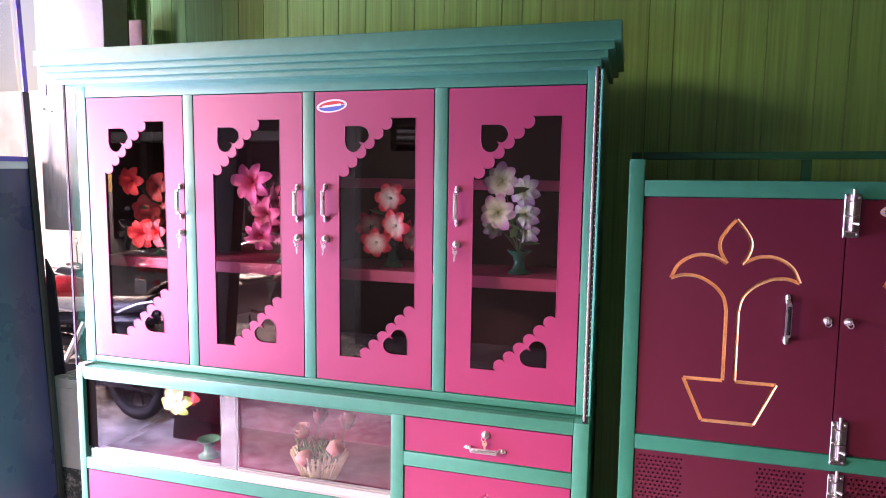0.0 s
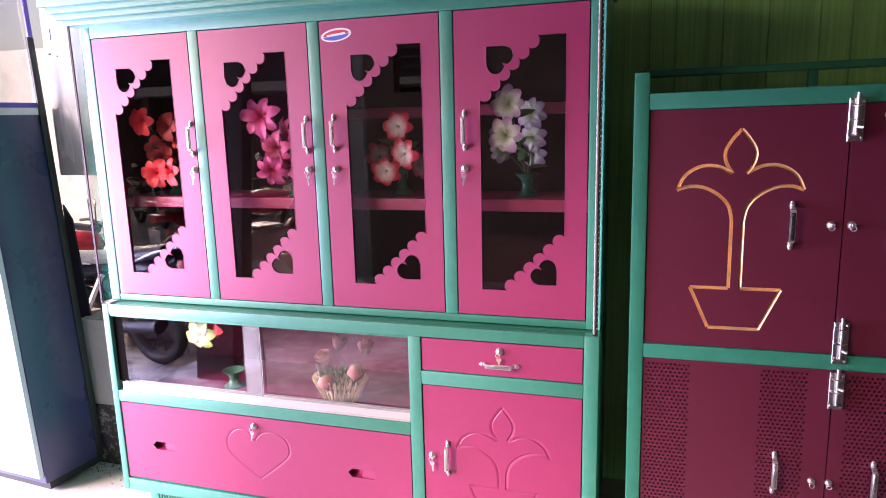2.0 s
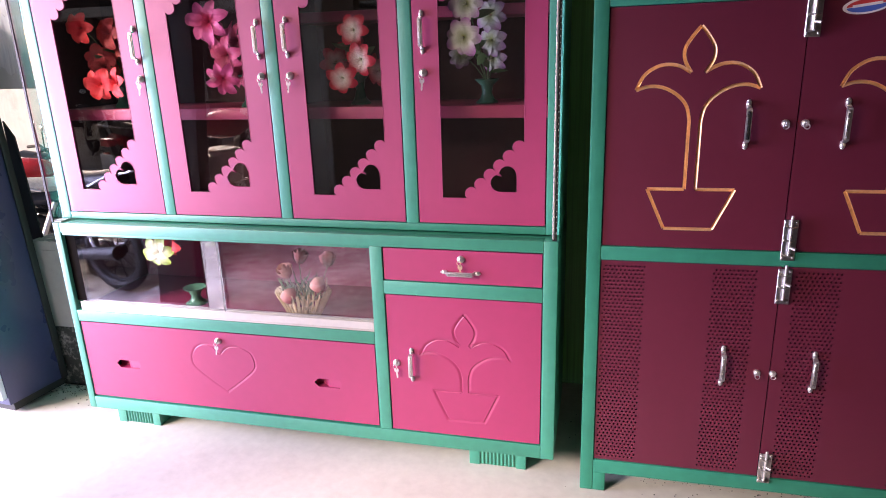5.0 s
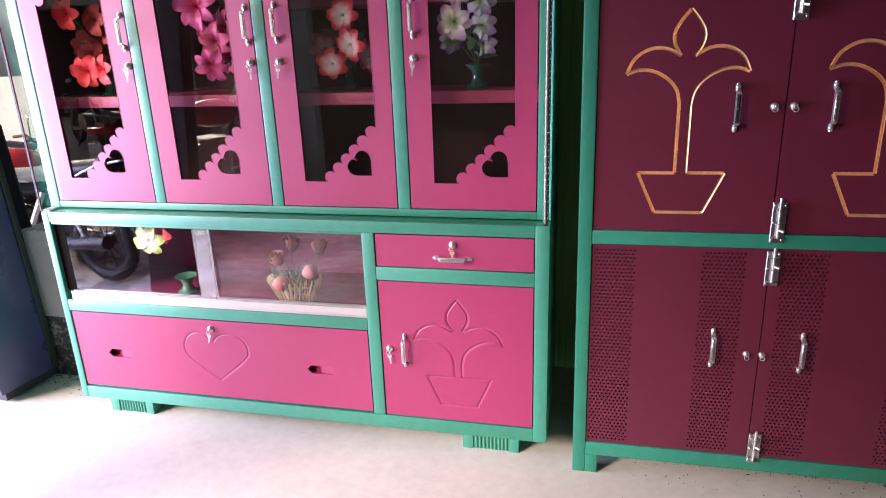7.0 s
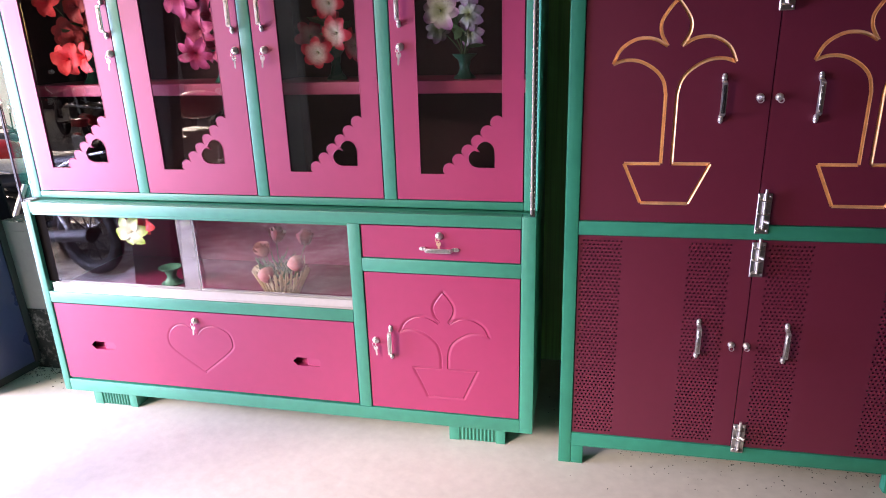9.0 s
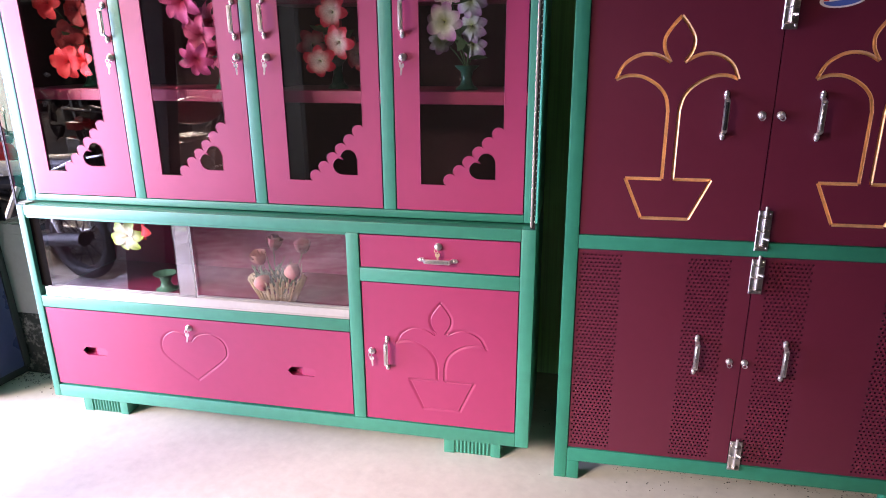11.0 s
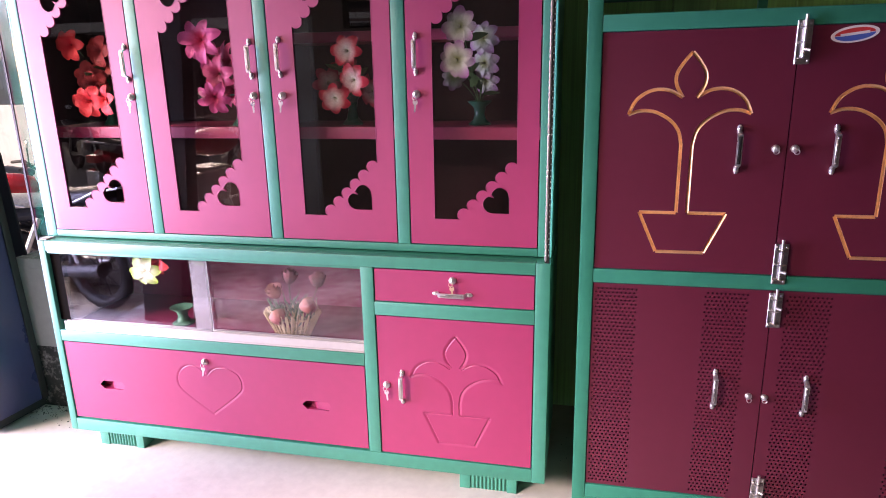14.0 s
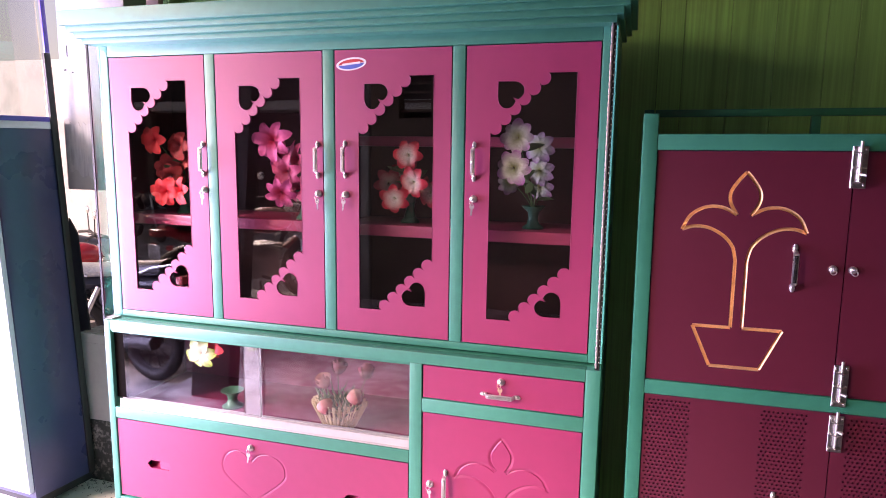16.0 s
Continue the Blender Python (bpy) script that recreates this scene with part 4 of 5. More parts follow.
def bouquet(label, base, mesh, heads, vase_h=0.10, vase_r=0.032, leaves=7, seed=1, vase_label="small green plastic vase", arch=0.0, vase_mat=None):
    """A vase on a shelf with stems that carry each bloom. heads: x, y, z, scale, turn and nod in degrees."""
    rnd = random.Random(seed)
    t = thing("flower_vase", base, label, "flowers", "flower vases in the cabinet")
    part("vase", vase_bm(base, vase_h, vase_r), vase_mat or VASE, t, vase_label)
    top = Vector(base) + Vector((0, 0, vase_h * 0.8))
    for i, (x, y, z, s, yaw, nod) in enumerate(heads):
        me = mesh[i % len(mesh)]
        head = Vector((x, y, z))
        mid = (top + head) / 2 + Vector((rnd.uniform(-0.01, 0.01), 0.015, 0.012))
        if arch:
            bow = [(x, y + 0.004, z), (x + 0.012, y + 0.02, z + 0.02), (x + 0.03, y + 0.05, min(z + arch, 0.738)), (x + 0.05, y + 0.09, 0.742)]
            part("stem", tube(bmesh.new(), bow, 0.0016, 6), LEAF, t)
            part("bloom", me, None, t).matrix_basis = Matrix.Translation(head) @ Euler((radians(nod), radians(rnd.uniform(0, 60)), radians(yaw))).to_matrix().to_4x4() @ Matrix.Scale(s, 4)
            continue
        pts = [tuple(top), *(tuple(top * (1 - u) ** 2 + mid * 2 * u * (1 - u) + (head + Vector((0, 0.012, 0))) * u * u) for u in (0.25, 0.5, 0.75)), (x, y + 0.004, z)]
        part("stem", tube(bmesh.new(), pts, 0.0016, 6), LEAF, t)
        part("bloom", me, None, t).matrix_basis = Matrix.Translation(head) @ Euler((radians(nod), radians(rnd.uniform(0, 60)), radians(yaw))).to_matrix().to_4x4() @ Matrix.Scale(s, 4)
    for k in range(leaves):
        a = rnd.uniform(0, math.tau)
        u = rnd.uniform(0.3, 0.85)
        tgt = Vector(heads[k % len(heads)][:3])
        p = top.lerp(tgt, u)
        part("leaf", LEAVES[k % 3], None, t).matrix_basis = Matrix.Translation(p) @ Euler((radians(rnd.uniform(20, 70)), radians(rnd.uniform(-40, 40)), a)).to_matrix().to_4x4()
    return t


RED = [bloom_mesh("bloom", P_RED, 6, 0.055, 0.45, 0.38, s) for s in (1, 2)]
PINK = [bloom_mesh("bloom", P_PINK, 7, 0.063, 0.45, 0.27, s) for s in (3, 4)]
CRIM = [bloom_mesh("bloom", P_CRIM, 6, 0.048, 0.4, 0.36, s) for s in (5, 6)]
LILAC = [bloom_mesh("bloom", P_LILAC, 8, 0.053, 0.25, 0.34, s) for s in (7, 8)]
# red, white-red and white-lilac blooms here carry painted shade for the back rows
RED_SHADED = bloom_mesh("bloom", P_RED_SHADED, 6, 0.058, 0.45, 0.40, 21)
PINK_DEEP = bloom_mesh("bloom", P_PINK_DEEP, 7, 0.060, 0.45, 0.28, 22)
CRIM_SHADED = bloom_mesh("bloom", P_CRIM_SHADED, 6, 0.050, 0.4, 0.34, 23)
LILAC_SHADED = bloom_mesh("bloom", P_LILAC_SHADED, 8, 0.052, 0.25, 0.33, 24)
LIME = [bloom_mesh("bloom", P_LIME, 6, 0.055, 0.3, 0.36, s) for s in (9,)]

ST = 1.1325
bouquet("red-orange artificial lilies in a small green vase on the shelf", (0.205, 0.20, ST), RED[:2] + RED[:1] + [RED_SHADED] * 7,
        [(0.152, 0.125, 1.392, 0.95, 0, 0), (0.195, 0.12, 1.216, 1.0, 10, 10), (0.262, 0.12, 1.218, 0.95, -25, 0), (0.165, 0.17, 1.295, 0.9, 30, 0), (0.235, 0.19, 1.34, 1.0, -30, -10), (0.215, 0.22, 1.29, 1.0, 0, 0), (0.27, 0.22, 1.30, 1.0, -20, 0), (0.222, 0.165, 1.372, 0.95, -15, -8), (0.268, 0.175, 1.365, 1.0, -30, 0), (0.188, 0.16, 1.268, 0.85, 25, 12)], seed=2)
bouquet("pink artificial lilies in a small green vase on the shelf", (0.705, 0.17, ST), [PINK[0], PINK_DEEP, PINK[1], PINK_DEEP, PINK_DEEP, PINK[0]],
        [(0.622, 0.12, 1.394, 1.12, 0, -5), (0.668, 0.13, 1.295, 1.05, 0, 15), (0.640, 0.13, 1.225, 0.95, 20, 20), (0.70, 0.15, 1.335, 1.0, -35, 0), (0.70, 0.15, 1.245, 1.0, -20, 10), (0.60, 0.19, 1.35, 0.8, 35, 0)], seed=3)
bouquet("white and red artificial lilies in a small vase on the shelf", (1.06, 0.22, ST), CRIM + CRIM[:1] + [CRIM_SHADED] * 3,
        [(1.086, 0.13, 1.352, 1.0, 0, 0), (1.105, 0.13, 1.270, 1.05, -10, 10), (1.043, 0.125, 1.218, 1.0, 15, 15), (1.005, 0.17, 1.262, 1.0, 30, 0), (1.145, 0.18, 1.235, 1.0, -25, 5), (1.055, 0.19, 1.295, 1.0, 0, 0)], seed=4)
bouquet("white artificial flowers with lilac petal tips in a green vase", (1.466, 0.21, ST), LILAC + [LILAC_SHADED] * 4,
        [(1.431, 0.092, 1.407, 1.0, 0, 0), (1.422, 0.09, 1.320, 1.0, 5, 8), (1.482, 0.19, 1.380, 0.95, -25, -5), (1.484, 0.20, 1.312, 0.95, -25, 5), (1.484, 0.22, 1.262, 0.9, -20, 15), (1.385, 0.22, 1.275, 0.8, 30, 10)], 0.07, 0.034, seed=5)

FL = 0.4425
bouquet("cream and red artificial lilies hanging over a green vase", (0.410, 0.15, FL), [LIME[0], RED[0], LIME[0], CRIM[0]],
        [(0.338, 0.085, 0.655, 1.12, 5, 8), (0.383, 0.10, 0.692, 1.0, -15, 5), (0.50, 0.14, 0.70, 0.85, -20, 0), (0.43, 0.17, 0.71, 0.8, 0, 0)], 0.062, 0.038, 0, 6, "jade green plastic vase", 0.05, JADE)

# basket of roses
BASK = (0.845, 0.125, FL)
basket = thing("rose_basket", BASK, "small bamboo strip basket of faded artificial roses behind the sliding glass", "flowers")
for k in range(30):
    a = k * math.tau / 30
    b0 = Vector((BASK[0] + 0.052 * math.cos(a), BASK[1] + 0.045 * math.sin(a), FL))
    b1 = Vector((BASK[0] + 0.096 * math.cos(a), BASK[1] + 0.066 * math.sin(a), FL + 0.088 + 0.006 * math.sin(k * 5.1)))
    m = Matrix.Translation((b0 + b1) / 2) @ (b1 - b0).to_track_quat("Z", "Y").to_matrix().to_4x4()
    bm = a_box(-0.005, 0.005, -0.0015, 0.0015, -0.048, 0.048, 0.001, 1)
    bm.transform(m @ Matrix.Rotation(a + math.pi / 2, 4, "Z"))
    part("bamboo_strip", bm, WICKER, basket)
part("basket_floor", lathe(bmesh.new(), [(0.05, 0.001), (0.05, 0.006), (0.0005, 0.007)], BASK, 20), WICKER, basket)
for h in (0.03, 0.065):
    f = h / 0.088
    part("band", tube(bmesh.new(), [(BASK[0] + (0.048 + 0.042 * f) * math.cos(a), BASK[1] + (0.041 + 0.020 * f) * math.sin(a), FL + h) for a in np.linspace(0, math.tau, 25)[:-1]], 0.002, 6, closed=True), WICKER, basket)
ROSES = [bud_mesh("rose", P_ROSE), bud_mesh("rose", P_DARK)]
for i, (x, y, z, k, tx, ty) in enumerate(((0.812, 0.095, 0.585, 0, 25, -14), (0.838, 0.13, 0.622, 1, 10, 8), (0.945, 0.12, 0.618, 1, 5, 22), (0.935, 0.085, 0.545, 0, 25, 52), (0.838, 0.060, 0.512, 0, 75, 0))):
    part("rose", ROSES[k], None, basket).matrix_basis = Matrix.Translation((x, y, z)) @ Euler((radians(tx), radians(ty), i)).to_matrix().to_4x4()
    part("stem", tube(bmesh.new(), [(BASK[0], BASK[1], FL + 0.01), ((x + BASK[0]) / 2, (y + BASK[1]) / 2, FL + 0.06), (x, y, z + 0.004)], 0.0016, 6), LEAF, basket)
rnd = random.Random(11)
SPRIG = mesh_of("sprig", tube(bmesh.new(), [(0, 0, 0), (0.003, 0, 0.02), (0.0, 0.003, 0.045)], 0.0028, 5, taper=0.3), LEAF)
SPRIG_PALE = mesh_of("sprig", tube(bmesh.new(), [(0, 0, 0), (0.004, 0, 0.018), (0.002, 0.003, 0.036)], 0.0022, 5, taper=0.3), material("pale_moss", (0.30, 0.34, 0.22), 0.7, vary=0.3))
for k in range(90):
    a, r = rnd.uniform(0, math.tau), rnd.uniform(0, 1) ** 0.5
    part("sprig", SPRIG if k % 3 else SPRIG_PALE, None, basket).matrix_basis = Matrix.Translation((BASK[0] + 0.08 * r * math.cos(a), BASK[1] + 0.055 * r * math.sin(a), FL + rnd.uniform(0.05, 0.10))) @ Euler((rnd.uniform(-0.7, 0.7), rnd.uniform(-0.7, 0.7), a)).to_matrix().to_4x4()

# ---- blue steel cupboard beside the pillar ----
AX = -0.330
AD = 0.222
alm = thing("steel_almirah", (-0.8, 0.0, 0), "tall navy and white steel wardrobe with purple trim", "wardrobe")
part("body", a_box(-1.27, AX, -0.025, AD, 0.03, 1.412, 0.004), NAVY, alm, "glossy navy side")
part("white_band", a_box(-1.268, AX + 0.0015, -0.0265, AD, 1.412, 1.438, 0.002), WHITE, alm, "white band under the purple line")
part("purple_band", a_box(-1.27, AX + 0.002, -0.027, AD, 1.438, 1.456, 0.002), PURPLE, alm, "thin purple band")
for x0, y0 in ((-1.27, -0.025), (AX - 0.025, -0.025), (-1.27, AD - 0.025)):
    part("upper_post", a_box(x0, x0 + 0.025, y0, y0 + 0.025, 1.456, 2.10, 0.003), WHITE, alm, "white upper corner post")
for x0, x1, y0, y1 in ((AX - 0.006, AX - 0.002, 0.002, 0.19), (-1.24, AX - 0.026, -0.012, -0.008)):
    g = part("glass_pane", a_box(x0, x1, y0, y1, 1.457, 2.09), GLASS, alm, "clear upper glass pane")
    g.visible_shadow = False
part("roof_board", a_box(-1.275, AX + 0.004, -0.03, AD + 0.005, 2.10, 2.13, 0.004), NAVY, alm)
part("base", a_box(-1.26, AX - 0.004, -0.01, AD - 0.01, 0.0, 0.03), BLACK, alm)
part("edge_trim", a_box(AX - 0.004, AX + 0.008, 0.196, 0.222, 0.03, 1.69, 0.003), BLACK, alm, "black rubber edge strip")
part("edge_trim", a_box(AX - 0.004, AX + 0.006, 0.204, 0.222, 1.69, 2.10, 0.003), PURPLE, alm, "purple edge strip")
for x0, x1 in ((-1.262, -0.822), (-0.816, AX - 0.004)):
    d = part("door", a_box(x0, x1, -0.045, -0.0255, 0.06, 1.405, 0.003), PALE, alm, "pale blue door leaf")
    bow_handle(d, (x1 - 0.05) if x0 < -1 else (x0 + 0.05), 0.85, 0.12, -0.045)
alm.rotation_euler = (radians(1.0), radians(-1.8), radians(-7))
alm.location.y += 0.052

# sweepings at the foot of the wall
rnd = random.Random(21)
bm = bmesh.new()
for k in range(150):
    x, y = rnd.uniform(-0.35, 0.0), 0.222 - abs(rnd.gauss(0, 0.05))
    s = rnd.uniform(0.0008, 0.003)
    m = Matrix.LocRotScale((x, y, s * 0.4), Euler((rnd.uniform(0, 0.5), rnd.uniform(0, 0.5), rnd.uniform(0, 6))), (s * 2, s * 1.3, s))
    bmesh.ops.create_cube(bm, size=1.0, matrix=m)
for k in range(260):
    x, y = rnd.uniform(1.72, 3.3), 0.33 + rnd.gauss(0, 0.10)
    if rnd.random() < 0.25:
        y = rnd.uniform(-0.30, 0.3)
    s = rnd.uniform(0.0006, 0.0022)
    bmesh.ops.create_cube(bm, size=1.0, matrix=Matrix.LocRotScale((x, min(y, 0.60), s * 0.4), Euler((rnd.uniform(0, 0.5), rnd.uniform(0, 0.5), rnd.uniform(0, 6))), (s * 2, s * 1.3, s)))
# grit along the cupboard's foot; its dark grains also paint the contact shadow
for k in range(900):
    x = rnd.uniform(1.95, 2.78)
    clump = 0.5 + 0.5 * noise.noise((x * 9, 1, 2))
    y = 0.085 + rnd.gauss(0, 0.012 + 0.03 * clump) - (rnd.uniform(0, 0.2) if rnd.random() < 0.06 else 0)
    s = rnd.uniform(0.0005, 0.0017)
    bmesh.ops.create_cube(bm, size=1.0, matrix=Matrix.LocRotScale((x, y, s * 0.4), Euler((rnd.uniform(0, 0.5), rnd.uniform(0, 0.5), rnd.uniform(0, 6))), (s * 2.4, s * 1.5, s)))
single("sweepings", bm, DIRTY, "dark grit and scraps scattered along the wall", "debris", kind="stuff", smooth=0)

# ---- beyond the open side, seen in the glass and the mirror ----
bm = a_box(-0.55, -0.31, -0.05, 0.05, 0.0, 3.03, 0.008)
for v in bm.verts:
    v.co.y += -1.16 - 0.135 * v.co.z
single("roof_prop", bm, SHED_DARK, "dark weathered wooden roof prop leaning outwards", "post")


def torus(bm, c, R, r, axis_m, n=32, k=10):
    rings = []
    for i in range(n):
        a = i * math.tau / n
        rings.append([bm.verts.new(axis_m @ Vector(((R + r * math.cos(b)) * math.cos(a), r * math.sin(b), (R + r * math.cos(b)) * math.sin(a))) + Vector(c)) for b in (j * math.tau / k for j in range(k))])
    for i in range(n):
        for j in range(k):
            bm.faces.new((rings[i][j], rings[i][(j + 1) % k], rings[(i + 1) % n][(j + 1) % k], rings[(i + 1) % n][j]))
    return bm


def motorbike(at, yaw, paint, label, size=1.0, seat=None, mirrors=True):
    """A small commuter motorbike, its front towards +x before the turn."""
    t = thing("motorbike", (0, 0, 0), label, "motorbike", "motorbikes outside the shop")
    I3 = Matrix.Identity(3)
    for x in (0.63, -0.62):
        w = part("wheel", torus(bmesh.new(), (x, 0, 0.30), 0.255, 0.045, I3), BLACK, t, "black tyre")
        bm = torus(bmesh.new(), (x, 0, 0.30), 0.215, 0.014, I3, 32, 6)
        for k in range(10):
            a = k * math.tau / 10
            rod(bm, (x, 0, 0.30), (x + 0.21 * math.cos(a), 0, 0.30 + 0.21 * math.sin(a)), 0.005, None, 6)
        rod(bm, (x, -0.06, 0.30), (x, 0.06, 0.30), 0.045, None, 12)
        part("rim", bm, VINYL, w)
    for s in (-1, 1):
        part("fork", rod(bmesh.new(), (0.63, 0.075 * s, 0.30), (0.42, 0.075 * s, 0.88), 0.02, None, 10), CHROME, t)
        part("shock", rod(bmesh.new(), (-0.60, 0.12 * s, 0.32), (-0.42, 0.12 * s, 0.68), 0.024, None, 10), STEEL, t)
        part("indicator", ball(bmesh.new(), (-0.86, 0.13 * s, 0.66), 0.03, (1, 1, 0.8)), STICKER_R, t)
        if mirrors:
            part("mirror", ball(bmesh.new(), (0.36, 0.33 * s, 1.20), 0.055, (0.3, 1, 0.7)), CHROME, t)
            part("mirror_stalk", rod(bmesh.new(), (0.36, 0.26 * s, 0.99), (0.36, 0.33 * s, 1.18), 0.006, None, 6), BLACK, t)
        part("crash_bar", tube(bmesh.new(), [(0.40, 0.03 * s, 0.70), (0.42, 0.20 * s, 0.62), (0.40, 0.24 * s, 0.45), (0.34, 0.20 * s, 0.32), (0.25, 0.04 * s, 0.28)], 0.012, 8), CHROME, t)
        part("side_cover", ball(bmesh.new(), (-0.28, 0.10 * s, 0.58), 0.13, (1.1, 0.35, 0.85), 14, 8), paint, t)
        part("footrest", rod(bmesh.new(), (0.02, 0.10 * s, 0.30), (0.02, 0.27 * s, 0.30), 0.014, None, 8), BLACK, t)
        part("carrier_rail", tube(bmesh.new(), [(-0.50, 0.12 * s, 0.78), (-0.72, 0.13 * s, 0.86), (-0.92, 0.09 * s, 0.90), (-0.95, 0.0, 0.91)], 0.009, 6), CHROME, t)
    part("handlebar", tube(bmesh.new(), [(0.28, -0.36, 0.98), (0.36, -0.2, 1.0), (0.42, 0, 0.94), (0.36, 0.2, 1.0), (0.28, 0.36, 0.98)], 0.014, 8), BLACK, t)
    bm = ball(bmesh.new(), (0.18, 0, 0.80), 0.2, (1.35, 0.72, 0.62), 20, 12)
    part("fuel_tank", bm, paint, t)
    pts = [(-0.10, 0, 0.80), (-0.35, 0, 0.80), (-0.62, 0, 0.83), (-0.78, 0, 0.86)]
    part("seat", tube(bmesh.new(), pts, 0.13, 14, 0.45), seat or VINYL, t, "long pale covered seat" if seat else "long black vinyl seat")
    part("chain_case", a_box(-0.62, -0.12, 0.085, 0.105, 0.26, 0.34, 0.02), STEEL, t)
    part("kick_stand", rod(bmesh.new(), (0.0, 0.12, 0.26), (-0.06, 0.24, 0.01), 0.01, None, 6), BLACK, t)
    for k in range(3):
        part("cable", tube(bmesh.new(), [(0.33, 0.22 - 0.2 * k, 0.99), (0.50, 0.12 - 0.1 * k, 0.95), (0.46, 0.05, 0.78), (0.34, 0.03, 0.62)], 0.005, 6), BLACK, t)
    part("tail", tube(bmesh.new(), [(-0.35, 0, 0.70), (-0.65, 0, 0.72), (-0.86, 0, 0.80)], 0.12, 12, 0.55, taper=0.6), paint, t)
    part("tail_light", a_box(-0.93, -0.86, -0.06, 0.06, 0.74, 0.80, 0.012), STICKER_R, t)
    part("number_plate", a_box(-0.93, -0.92, -0.09, 0.09, 0.56, 0.68, 0.004), STICKER_W, t, "white plate")
    part("front_mudguard", tube(bmesh.new(), [(0.63 + 0.33 * math.cos(a), 0, 0.30 + 0.33 * math.sin(a)) for a in np.linspace(0.3, 2.4, 9)], 0.06, 8, 0.3), paint, t)
    part("rear_mudguard", tube(bmesh.new(), [(-0.62 + 0.33 * math.cos(a), 0, 0.30 + 0.33 * math.sin(a)) for a in np.linspace(0.9, 3.0, 9)], 0.07, 8, 0.3), BLACK, t)
    bm = a_box(-0.18, 0.22, -0.14, 0.14, 0.28, 0.56, 0.05)
    for k in range(5):
        box(bm, -0.02, 0.24, -0.15, 0.15, 0.44 + 0.035 * k, 0.455 + 0.035 * k)
    part("engine", bm, STEEL, t)
    part("exhaust", rod(bmesh.new(), (-0.1, -0.17, 0.28), (-0.85, -0.17, 0.36), 0.035, 0.05, 12), BLACK, t)
    part("frame_tube", tube(bmesh.new(), [(0.42, 0, 0.85), (0.3, 0, 0.45), (0.0, 0, 0.28), (-0.3, 0, 0.36), (-0.5, 0, 0.66)], 0.025, 8), BLACK, t)
    part("headlight", rod(bmesh.new(), (0.42, 0, 0.88), (0.56, 0, 0.86), 0.07, 0.09, 16), CHROME, t)
    t.matrix_basis = Matrix.Translation(at) @ Matrix.Rotation(radians(yaw), 4, "Z") @ Matrix.Scale(size, 4)
    return t


GZ = -0.44
motorbike((-1.80, -1.74, -0.17), 190, VINYL, "black motorbike with a long seat parked outside the shop", 0.9, mirrors=False)
motorbike((-1.40, -2.97, 0.0), -68, BIKE_RED, "red motorbike parked in the shop's mouth", 0.94)
motorbike((-7.3, -8.5, -0.388), 30, VINYL, "dark motorbike parked across the yard")
motorbike((-2.28, 2.80, GZ), 60, VINYL, "black motorbike parked behind the low wall", seat=PALE_GREY)
motorbike((-3.40, 2.85, GZ), 50, BIKE_RED, "red motorbike parked beyond the low wall", seat=PALE_GREY)
motorbike((-3.05, 3.75, GZ), 20, PALE, "pale motorbike parked beyond the low wall")

# shed across the yard
shed = thing("shed", (-6.5, -12, GZ), "dark boarded open shed with a tin awning across the yard", "shed")
# shed walls coloured as dark as the shade under its roof
part("back_wall", a_box(-13, -1.0, -14.0, -13.9, GZ - 0.1, 2.4), SHED_DARK, shed)
part("side_wall", a_box(-1.1, -1.0, -13.9, -10.0, GZ - 0.1, 2.4), SHED_DARK, shed)
for x in (-11.0, -8.5, -6.0, -3.5):
    part("post", a_box(x, x + 0.16, -10.1, -9.96, GZ - 0.1, 2.16), WOOD, shed)
part("pale_post", a_box(-5.92, -5.72, -9.65, -9.50, 0.15, 3.0, 0.01), STICKER_W, shed, "pale whitewashed front post")
# dark block added where something unknown hides the post's foot
part("foot_cover", a_box(-5.95, -5.69, -9.68, -9.47, GZ - 0.1, 0.15, 0.01), SHED_DARK, shed, "dark block standing in for what hides the post's foot")
part("awning", a_box(-13.2, -0.8, -10.5, -9.7, 2.16, 2.34), material("grey_tin", (0.45, 0.45, 0.44), 0.5, metal=0.4, vary=0.2, scale=2), shed, "pale tin awning strip")
part("upper_storey", a_box(-13.0, -1.0, -13.9, -10.2, 2.34, 3.3), SHED_DARK, shed, "dark boarded upper storey")

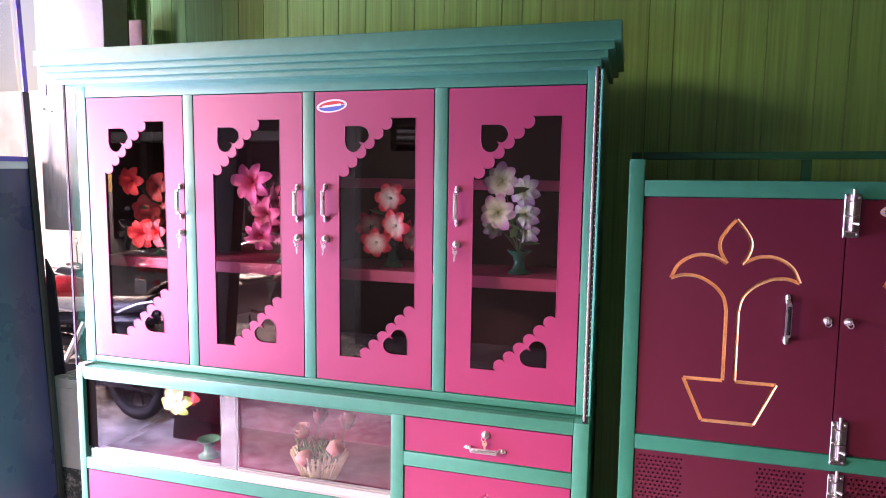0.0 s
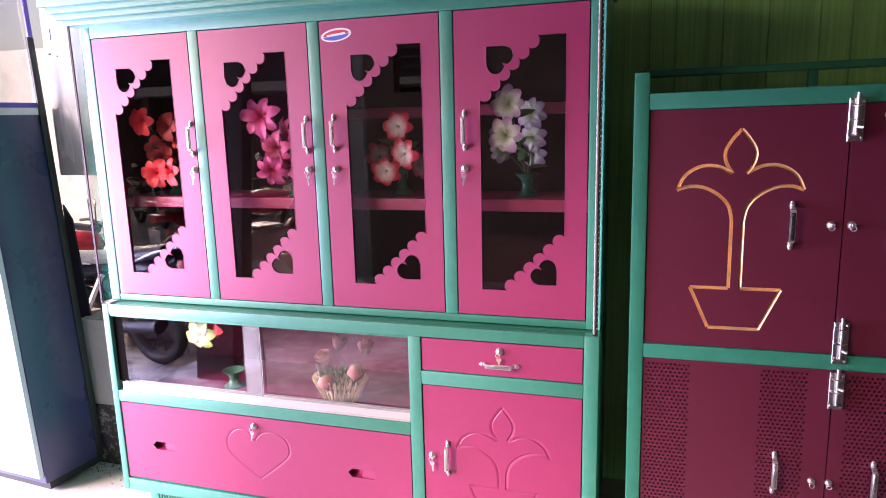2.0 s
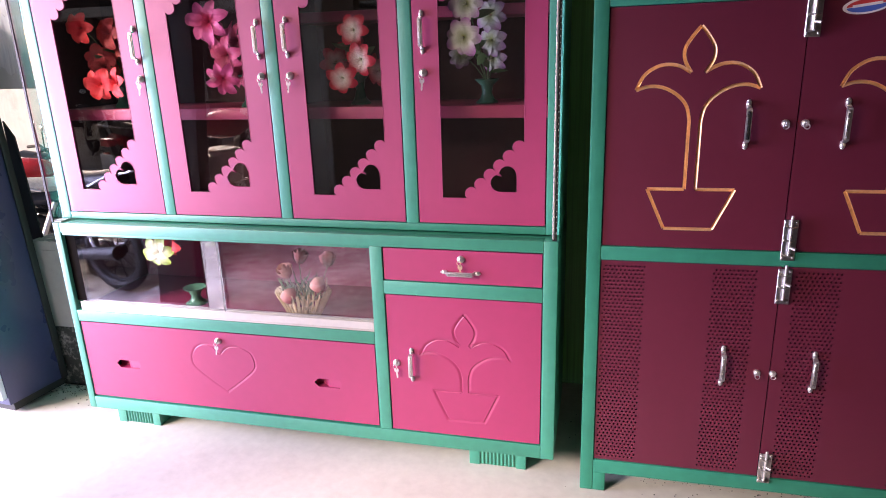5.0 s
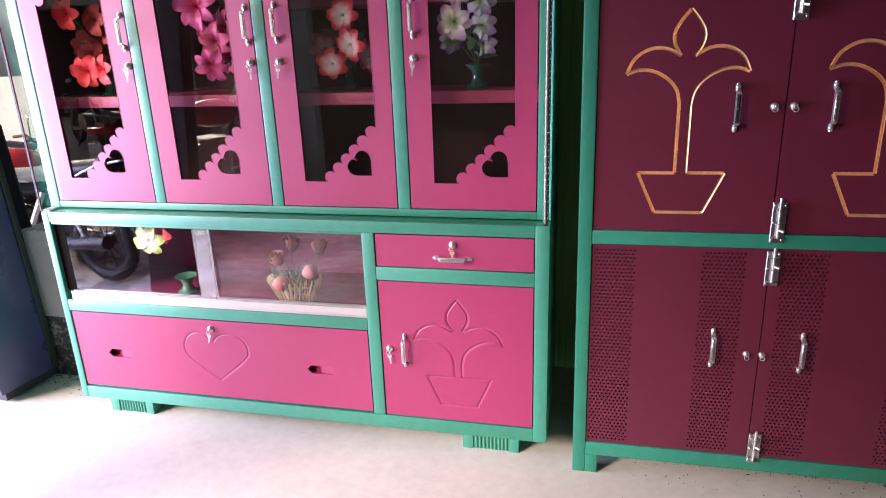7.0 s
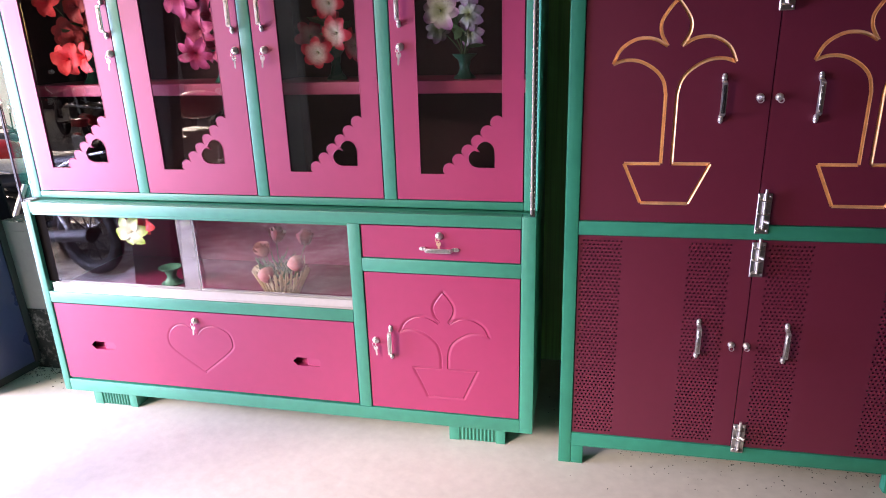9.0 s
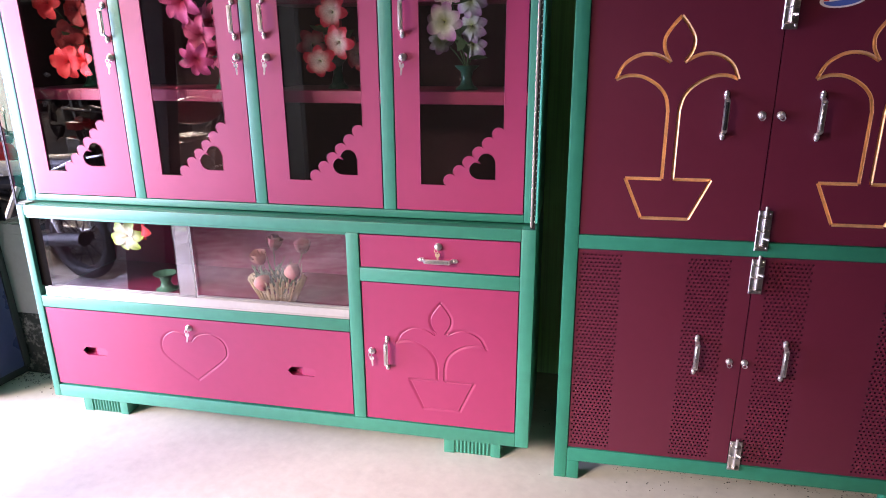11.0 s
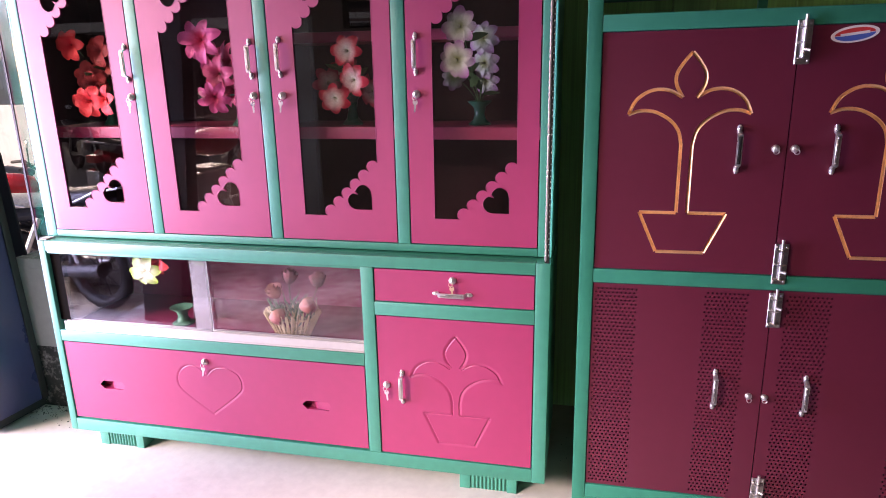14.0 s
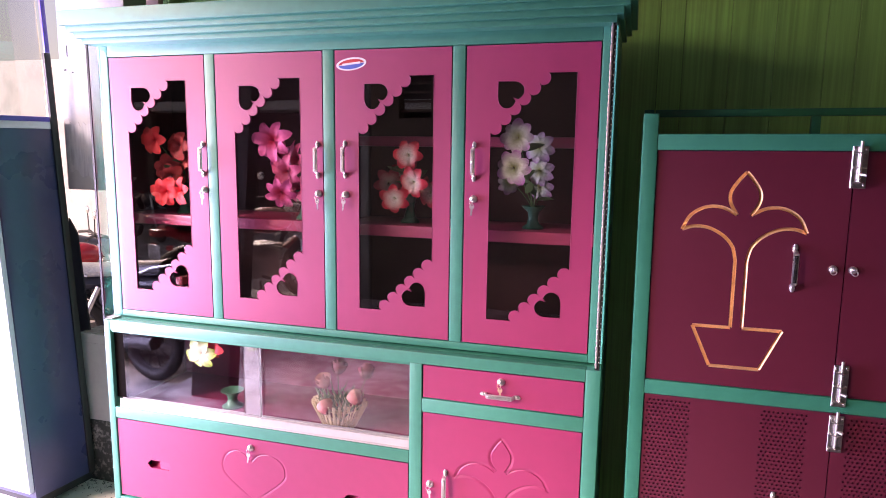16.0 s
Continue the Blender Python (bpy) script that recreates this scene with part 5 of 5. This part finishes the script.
# bushes at the far side of the yard
for i, (x, y, s) in enumerate(((-14.0, -11.0, 1.5), (-16.5, -14.5, 1.9), (-12.5, -15.5, 1.6), (-18.0, -9.5, 1.5))):
    b = thing("bush", (x, y, GZ), "grey-green bush with bare twigs at the yard's edge", "bush", "bushes at the far side of the yard")
    rnd = random.Random(40 + i)
    verts, faces = [], []
    for k in range(3000):
        d = Vector((rnd.gauss(0, 1), rnd.gauss(0, 1), abs(rnd.gauss(0, 0.8)))).normalized() * s * rnd.uniform(0.5, 1.05) ** 0.6
        c = Vector((x, y, GZ)) + Vector((d.x, d.y, d.z * 0.9 + 0.1))
        u = Vector((rnd.uniform(-1, 1), rnd.uniform(-1, 1), rnd.uniform(-1, 1))).normalized() * 0.075
        w = u.orthogonal().normalized() * 0.028
        n = len(verts)
        verts += [c - u, c + w, c + u, c - w]
        faces.append((n, n + 1, n + 2, n + 3))
    me = bpy.data.meshes.new("crown")
    me.from_pydata(verts, [], faces)
    me.materials.append(PALE_GREY)
    part("crown", me, None, b)
    bm = bmesh.new()
    for k in range(12):
        a = k * math.tau / 12
        tube(bm, [(x, y, GZ - 0.05), (x + 0.4 * s * math.cos(a), y + 0.4 * s * math.sin(a), GZ + 0.5 * s), (x + 0.8 * s * math.cos(a + 0.3), y + 0.8 * s * math.sin(a + 0.3), GZ + 1.0 * s)], 0.035, 6, taper=0.3)
    part("stem", bm, WOOD, b)

# odds and ends in the corner above the cabinet
for x0, y0, w, h, mat, lab in ((-0.205, 0.53, 0.062, 2.035, material("pale_pink_board", (0.55, 0.36, 0.30), 0.7, vary=0.15), "pale pink board end standing against the wall"), (-0.262, 0.54, 0.025, 2.3, WOOD, "dark wooden batten standing against the wall"), (-0.30, 0.56, 0.02, 2.25, LEAF, "green painted batten standing against the wall")):
    single("board", a_box(x0, x0 + w, y0, y0 + 0.03, 0.0, h, 0.004), mat, lab, "board", "boards stored behind the cabinet")

# ---- the plank wall ----
rnd = random.Random(5)
x = -0.395
while x < 4.19:
    w = min(rnd.choice((0.07, 0.10, 0.14, 0.17)) * rnd.uniform(0.85, 1.15), 4.195 - x)
    y0 = 0.612 + rnd.uniform(-0.0008, 0.0012)
    pl = part("plank", a_box(x + 0.0006, x + w - 0.0006, y0, 0.624, 0.002, 3.0, 0.002, 1), PLANK, wall)
    x += w
